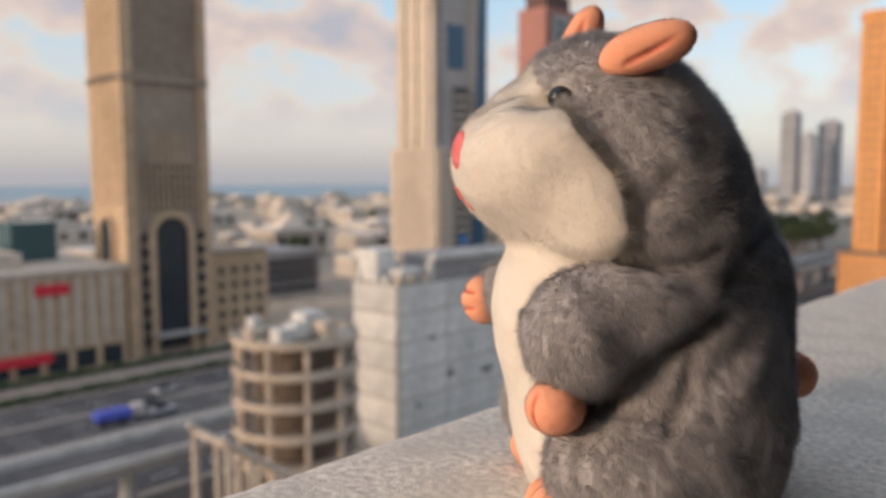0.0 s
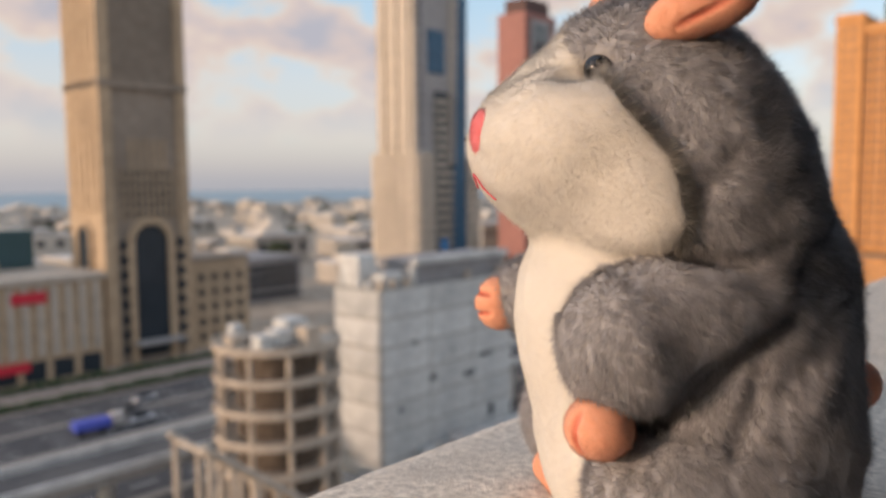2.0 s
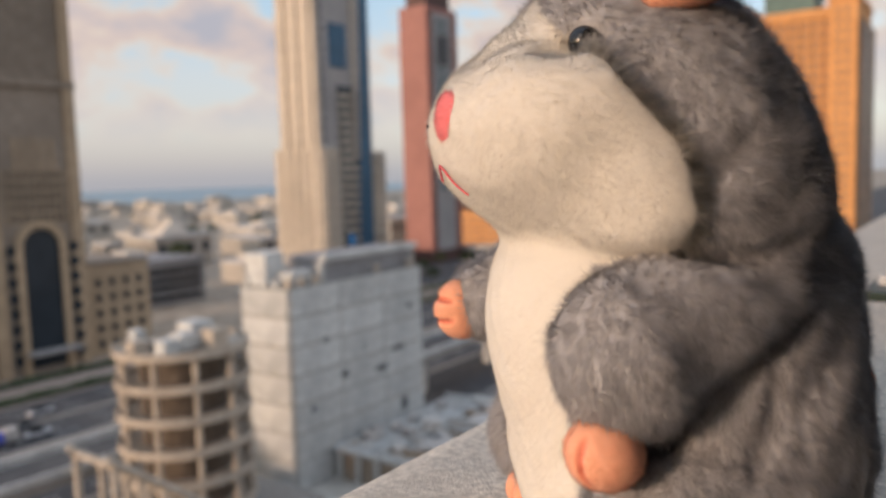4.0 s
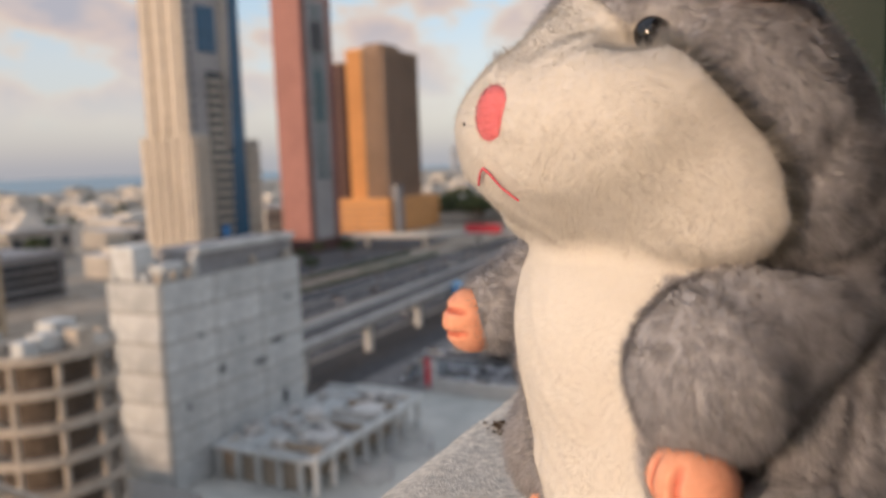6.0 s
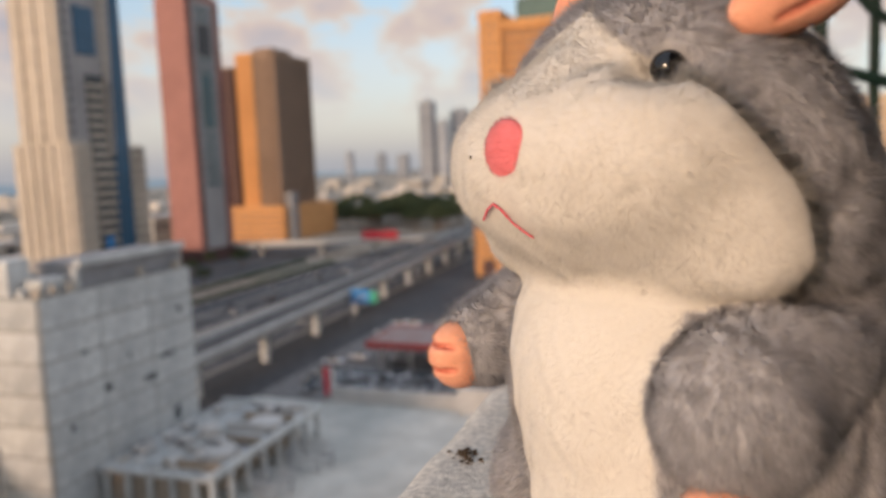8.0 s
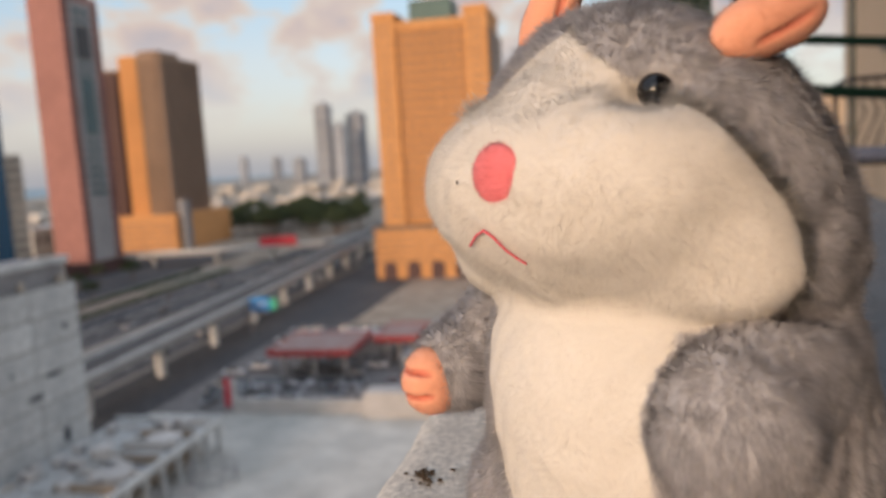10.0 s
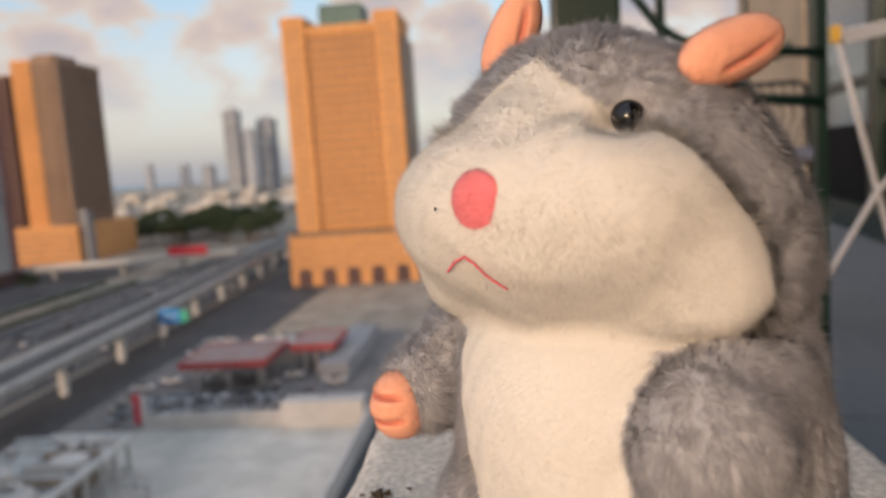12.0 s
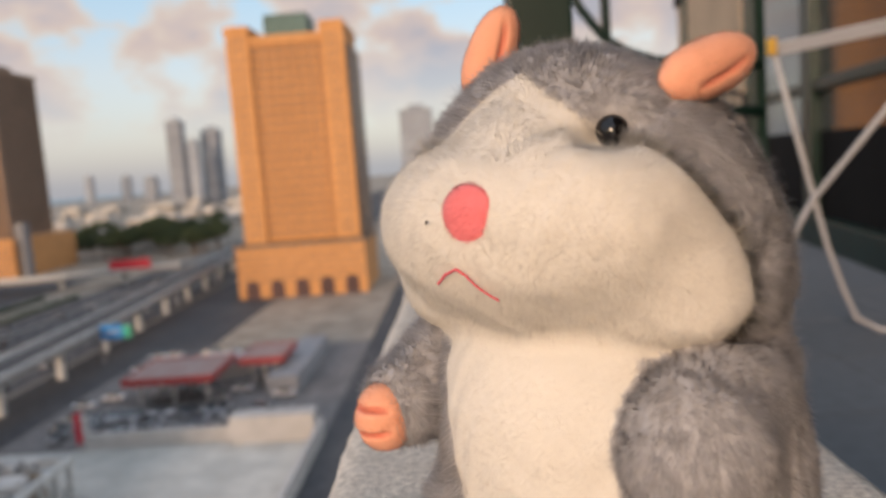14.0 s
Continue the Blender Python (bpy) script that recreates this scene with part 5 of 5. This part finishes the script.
for fun, kind, step, lo, hi in JOBS:
    v, q = net(fun, lo, hi, step)
    v = settle(fun, v)
    nrm = slope(fun, v)
    wv = np.zeros((len(v), 1))
    if kind == 0:
        wv = whiteness(v)[:, None]
        col = GREY * (1 - wv) + CREAM * wv
    elif kind == 1:
        seam = np.clip(1.5 - creases(v)[:, None] / 0.0009, 0, 1)
        col = np.array(FELT) * (1 - seam) + np.array((0.74, 0.17, 0.12)) * seam
        felts.append((v, q, nrm, col, wv[:, 0], kind))
    else:
        col = np.tile(np.array((NOSE, EYE)[kind - 2]), (len(v), 1))
    if kind != 1:
        skins.append((v, q, nrm, col, wv[:, 0], kind))
    V.append(v), Q.append(q + off), C.append(col), S.append(nrm), T.append(np.full(len(q), (2, 2, 2, 1)[kind]))
    off += len(v)
at0 = np.cumsum([0] + [len(f[0]) for f in felts])
skins.insert(1, (np.concatenate([f[0] for f in felts]), np.concatenate([f[1] + a for f, a in zip(felts, at0)]), np.concatenate([f[2] for f in felts]), np.concatenate([f[3] for f in felts]), np.zeros(at0[-1]), 1))

# mouth stitched in pink thread, and a dark speck beside the nose
for pts, r in ((((0.0573, -0.0101, 0.1019), (0.0595, -0.0063, 0.1043), (0.0605, -0.0025, 0.1058), (0.0599, -0.0005, 0.1044), (0.0581, 0.0017, 0.1015), (0.0555, 0.0049, 0.0987)), 0.00036), (((0.0613, -0.0088, 0.1163), (0.0613, -0.0089, 0.1155)), 0.0003)):
    line = np.array([np.array(a) + (np.array(b) - np.array(a)) * k / 8 for a, b in zip(pts, pts[1:]) for k in range(8)] + [pts[-1]])
    line = settle(cloth, line, 4) + slope(cloth, line) * (0.0009 if r > 0.00033 else 0.0012)
    bm = bmesh.new()
    tube(bm, [tuple(p) for p in line], r, 6, taper=r * 0.7)
    bm.verts.index_update()
    v = np.array([x.co[:] for x in bm.verts])
    q = np.array([[x.index for x in f.verts] for f in bm.faces if len(f.verts) == 4])
    bm.free()
    V.append(v), Q.append(q + off), S.append(slope(cloth, v)), T.append(np.full(len(q), 2))
    C.append(np.tile(np.array(STITCH if r > 0.00033 else (0.02, 0.015, 0.015)), (len(v), 1)))
    off += len(v)

# pile: one thin blade a hair, combed back and down, in small tufts
rs = np.random.default_rng(11)
TRI = []


def pile(skin, count, keep, length, lay, width, jitter, tuft, stray, clump=0.0):
    v, q, nrm, col, wv, kind = skin
    a, b, c, d = (v[q[:, i]] for i in range(4))
    area = np.linalg.norm(np.cross(c - a, d - b), axis=1) * keep
    pick = rs.choice(len(q), count, p=area / area.sum())
    s, t = rs.random((2, count, 1))
    bl = lambda w: (w[q[pick, 0]] * (1 - s) + w[q[pick, 1]] * s) * (1 - t) + (w[q[pick, 3]] * (1 - s) + w[q[pick, 2]] * s) * t
    p, n, k = bl(v), bl(nrm), bl(col)
    n /= np.linalg.norm(n, axis=1, keepdims=True)
    comb = np.stack([-0.22 + 0 * p[:, 0], 0.3 * np.sign(p[:, 1]) * np.minimum(np.abs(p[:, 1]) / 0.02, 1), -0.95 + 0 * p[:, 0]], axis=1)
    comb += 1.6 * stray * ripple(p, 0.025, 5)
    cell = np.floor(p / tuft + 0.35 * ripple(p, tuft * 3, 6)).astype(np.int64)
    key = (cell[:, 0] * 73856093) ^ (cell[:, 1] * 19349663) ^ (cell[:, 2] * 83492791)
    _, inv = np.unique(key, return_inverse=True)
    inv = inv.ravel()
    comb += rs.normal(size=(inv.max() + 1, 3))[inv] * stray
    comb -= n * (comb * n).sum(1, keepdims=True)
    way = n * (1 - lay) + comb * lay + rs.normal(size=p.shape) * jitter
    way /= np.linalg.norm(way, axis=1, keepdims=True)
    L = length * rs.uniform(0.6, 1.15, (count, 1))
    side = np.cross(way, n + rs.normal(size=p.shape) * 0.25)
    side /= np.linalg.norm(side, axis=1, keepdims=True) + 1e-9
    W = width * rs.uniform(0.7, 1.3, (count, 1))
    heart = np.stack([np.bincount(inv, p[:, i]) for i in range(3)], axis=1) / np.bincount(inv)[:, None]
    tip = p + way * L + (heart[inv] - p) * clump
    tip[:, 2] = np.maximum(tip[:, 2], 0.0006)
    root = p - n * 0.0004
    pv = np.stack([root - side * W / 2, root + side * W / 2, tip], axis=1).reshape(-1, 3)
    soft = n
    hue = k * rs.normal(1.0, 0.12 + 0.08 * (k.mean() < 0.6), (count, 1)) * rs.normal(1.0, 0.03 + 0.05 * (kind == 0) * (k.mean() < 0.6), (inv.max() + 1, 1))[inv]
    return pv, np.repeat(soft, 3, axis=0), np.repeat(np.clip(hue, 0, 0.95), 3, axis=0)


def share(skin, f):
    return f(skin[0])[skin[1]].mean(1)


white = skins[0][4][skins[0][1]].mean(1)
up = skins[0][0][skins[0][1]].mean(1)
on_belly = white * (up[:, 2] < 0.086)
span = skins[0][4][skins[0][1]]
rim = np.clip(1 - np.abs(patch(up) - 0.0012) / 0.0020, 0, 1) * (white > 0.6) * (up[:, 2] > 0.084) * (np.abs(up[:, 1]) > 0.018)
clear = np.clip(eyes(up) / 0.0022 - 0.4, 0, 1) * (nose(up) > -0.0003)
coat, white = (1 - white) * clear, white * clear
for args in ((skins[0], 430000, coat, 0.0032, 0.62, 0.00013, 0.20, 0.0028, 0.28, 0.18),
             (skins[0], 60000, coat + 1e-5, 0.0050, 0.62, 0.00013, 0.20, 0.0034, 0.36, 0.30),
             (skins[0], 105000, white * (1 - on_belly) + 1e-4, 0.0011, 0.56, 0.00008, 0.15, 0.0040, 0.06),
             (skins[0], 26000, white * (1 - on_belly) + 1e-4, 0.0022, 0.60, 0.00008, 0.20, 0.0030, 0.16, 0.15),
             (skins[0], 120000, on_belly + 1e-4, 0.0008, 0.56, 0.00008, 0.12, 0.0050, 0.04),
             (skins[0], 9000, rim + 1e-7, 0.0052, 0.50, 0.00013, 0.22, 0.0026, 0.34, 0.30),
             (skins[1], 150000, np.ones(len(skins[1][1])), 0.0011, 0.60, 0.00010, 0.2, 0.003, 0.2),
             (skins[2], 9000, np.ones(len(skins[2][1])), 0.0010, 0.5, 0.00010, 0.3, 0.003, 0.3)):
    pv, soft, hue = pile(*args)
    TRI.append(np.arange(len(pv)).reshape(-1, 3) + off)
    V.append(pv), S.append(soft), C.append(hue)
    off += len(pv)
V, C, S = np.concatenate(V), np.concatenate(C), np.concatenate(S)
Q, TRI, T = np.concatenate(Q), np.concatenate(TRI), np.concatenate(T)
me = bpy.data.meshes.new("plush_hamster")
me.vertices.add(len(V))
me.vertices.foreach_set("co", V.astype(np.float32).ravel())
me.loops.add(Q.size + TRI.size)
me.loops.foreach_set("vertex_index", np.concatenate([Q.ravel(), TRI.ravel()]).astype(np.int32))
me.polygons.add(len(Q) + len(TRI))
me.polygons.foreach_set("loop_start", np.concatenate([np.arange(len(Q)) * 4, Q.size + np.arange(len(TRI)) * 3]).astype(np.int32))
me.polygons.foreach_set("material_index", np.concatenate([T, np.zeros(len(TRI))]).astype(np.int32))
me.polygons.foreach_set("use_smooth", np.ones(len(Q) + len(TRI), dtype=bool))
me.update(calc_edges=True)
at = me.attributes.new("coat", "FLOAT_COLOR", "POINT")
at.data.foreach_set("color", np.concatenate([C, np.ones((len(C), 1))], axis=1).astype(np.float32).ravel())
at = me.attributes.new("nap", "FLOAT_VECTOR", "POINT")
STAND = pose(-0.1406, 0.251, 0.0, 0, 0, -126.87)
S = S @ np.array(STAND.to_3x3()).T
at.data.foreach_set("vector", S.astype(np.float32).ravel())

M_PLUSH = bpy.data.materials.new("plush_pile")
M_PLUSH.use_nodes = True
n, l = M_PLUSH.node_tree.nodes, M_PLUSH.node_tree.links
n.clear()
out = n.new("ShaderNodeOutputMaterial")
b, thin, both = n.new("ShaderNodeBsdfPrincipled"), n.new("ShaderNodeBsdfTranslucent"), n.new("ShaderNodeMixShader")
both.inputs[0].default_value = 0.38
l.new(b.outputs[0], both.inputs[1])
l.new(thin.outputs[0], both.inputs[2])
l.new(both.outputs[0], out.inputs[0])
b.inputs["Roughness"].default_value, b.inputs["Specular IOR Level"].default_value = 0.75, 0.12
b.inputs["Sheen Weight"].default_value, b.inputs["Sheen Roughness"].default_value = 0.25, 0.5
a1, a2 = n.new("ShaderNodeAttribute"), n.new("ShaderNodeAttribute")
a1.attribute_name, a2.attribute_name = "coat", "nap"
geo = n.new("ShaderNodeNewGeometry")
mixn = n.new("ShaderNodeMix")
mixn.data_type = "VECTOR"
mixn.inputs["Factor"].default_value = 0.25
l.new(a2.outputs["Vector"], mixn.inputs[4])
l.new(geo.outputs["Normal"], mixn.inputs[5])
norm = n.new("ShaderNodeVectorMath")
norm.operation = "NORMALIZE"
l.new(mixn.outputs[1], norm.inputs[0])
l.new(norm.outputs[0], b.inputs["Normal"])
l.new(a1.outputs["Color"], b.inputs["Base Color"])
l.new(a1.outputs["Color"], thin.inputs["Color"])
M_EYE = material("black_plastic_eye", (0.006, 0.006, 0.007), 0.12, scale=300, vary=0.2, bump=0, spec=0.6)
me.materials.append(M_PLUSH)
me.materials.append(M_EYE)
# the backing cloth under the pile
M_BACKING = bpy.data.materials.new("plush_backing_cloth")
M_BACKING.use_nodes = True
n, l = M_BACKING.node_tree.nodes, M_BACKING.node_tree.links
a1 = n.new("ShaderNodeAttribute")
a1.attribute_name = "coat"
l.new(a1.outputs["Color"], n["Principled BSDF"].inputs["Base Color"])
n["Principled BSDF"].inputs["Roughness"].default_value = 0.9
n["Principled BSDF"].inputs["Specular IOR Level"].default_value = 0.1
n["Principled BSDF"].inputs["Sheen Weight"].default_value = 0.3
me.materials.append(M_BACKING)
toy = tagged(new("plush_hamster", me), "grey and cream plush toy hamster sitting on the parapet", "plush toy")
toy.matrix_world = STAND
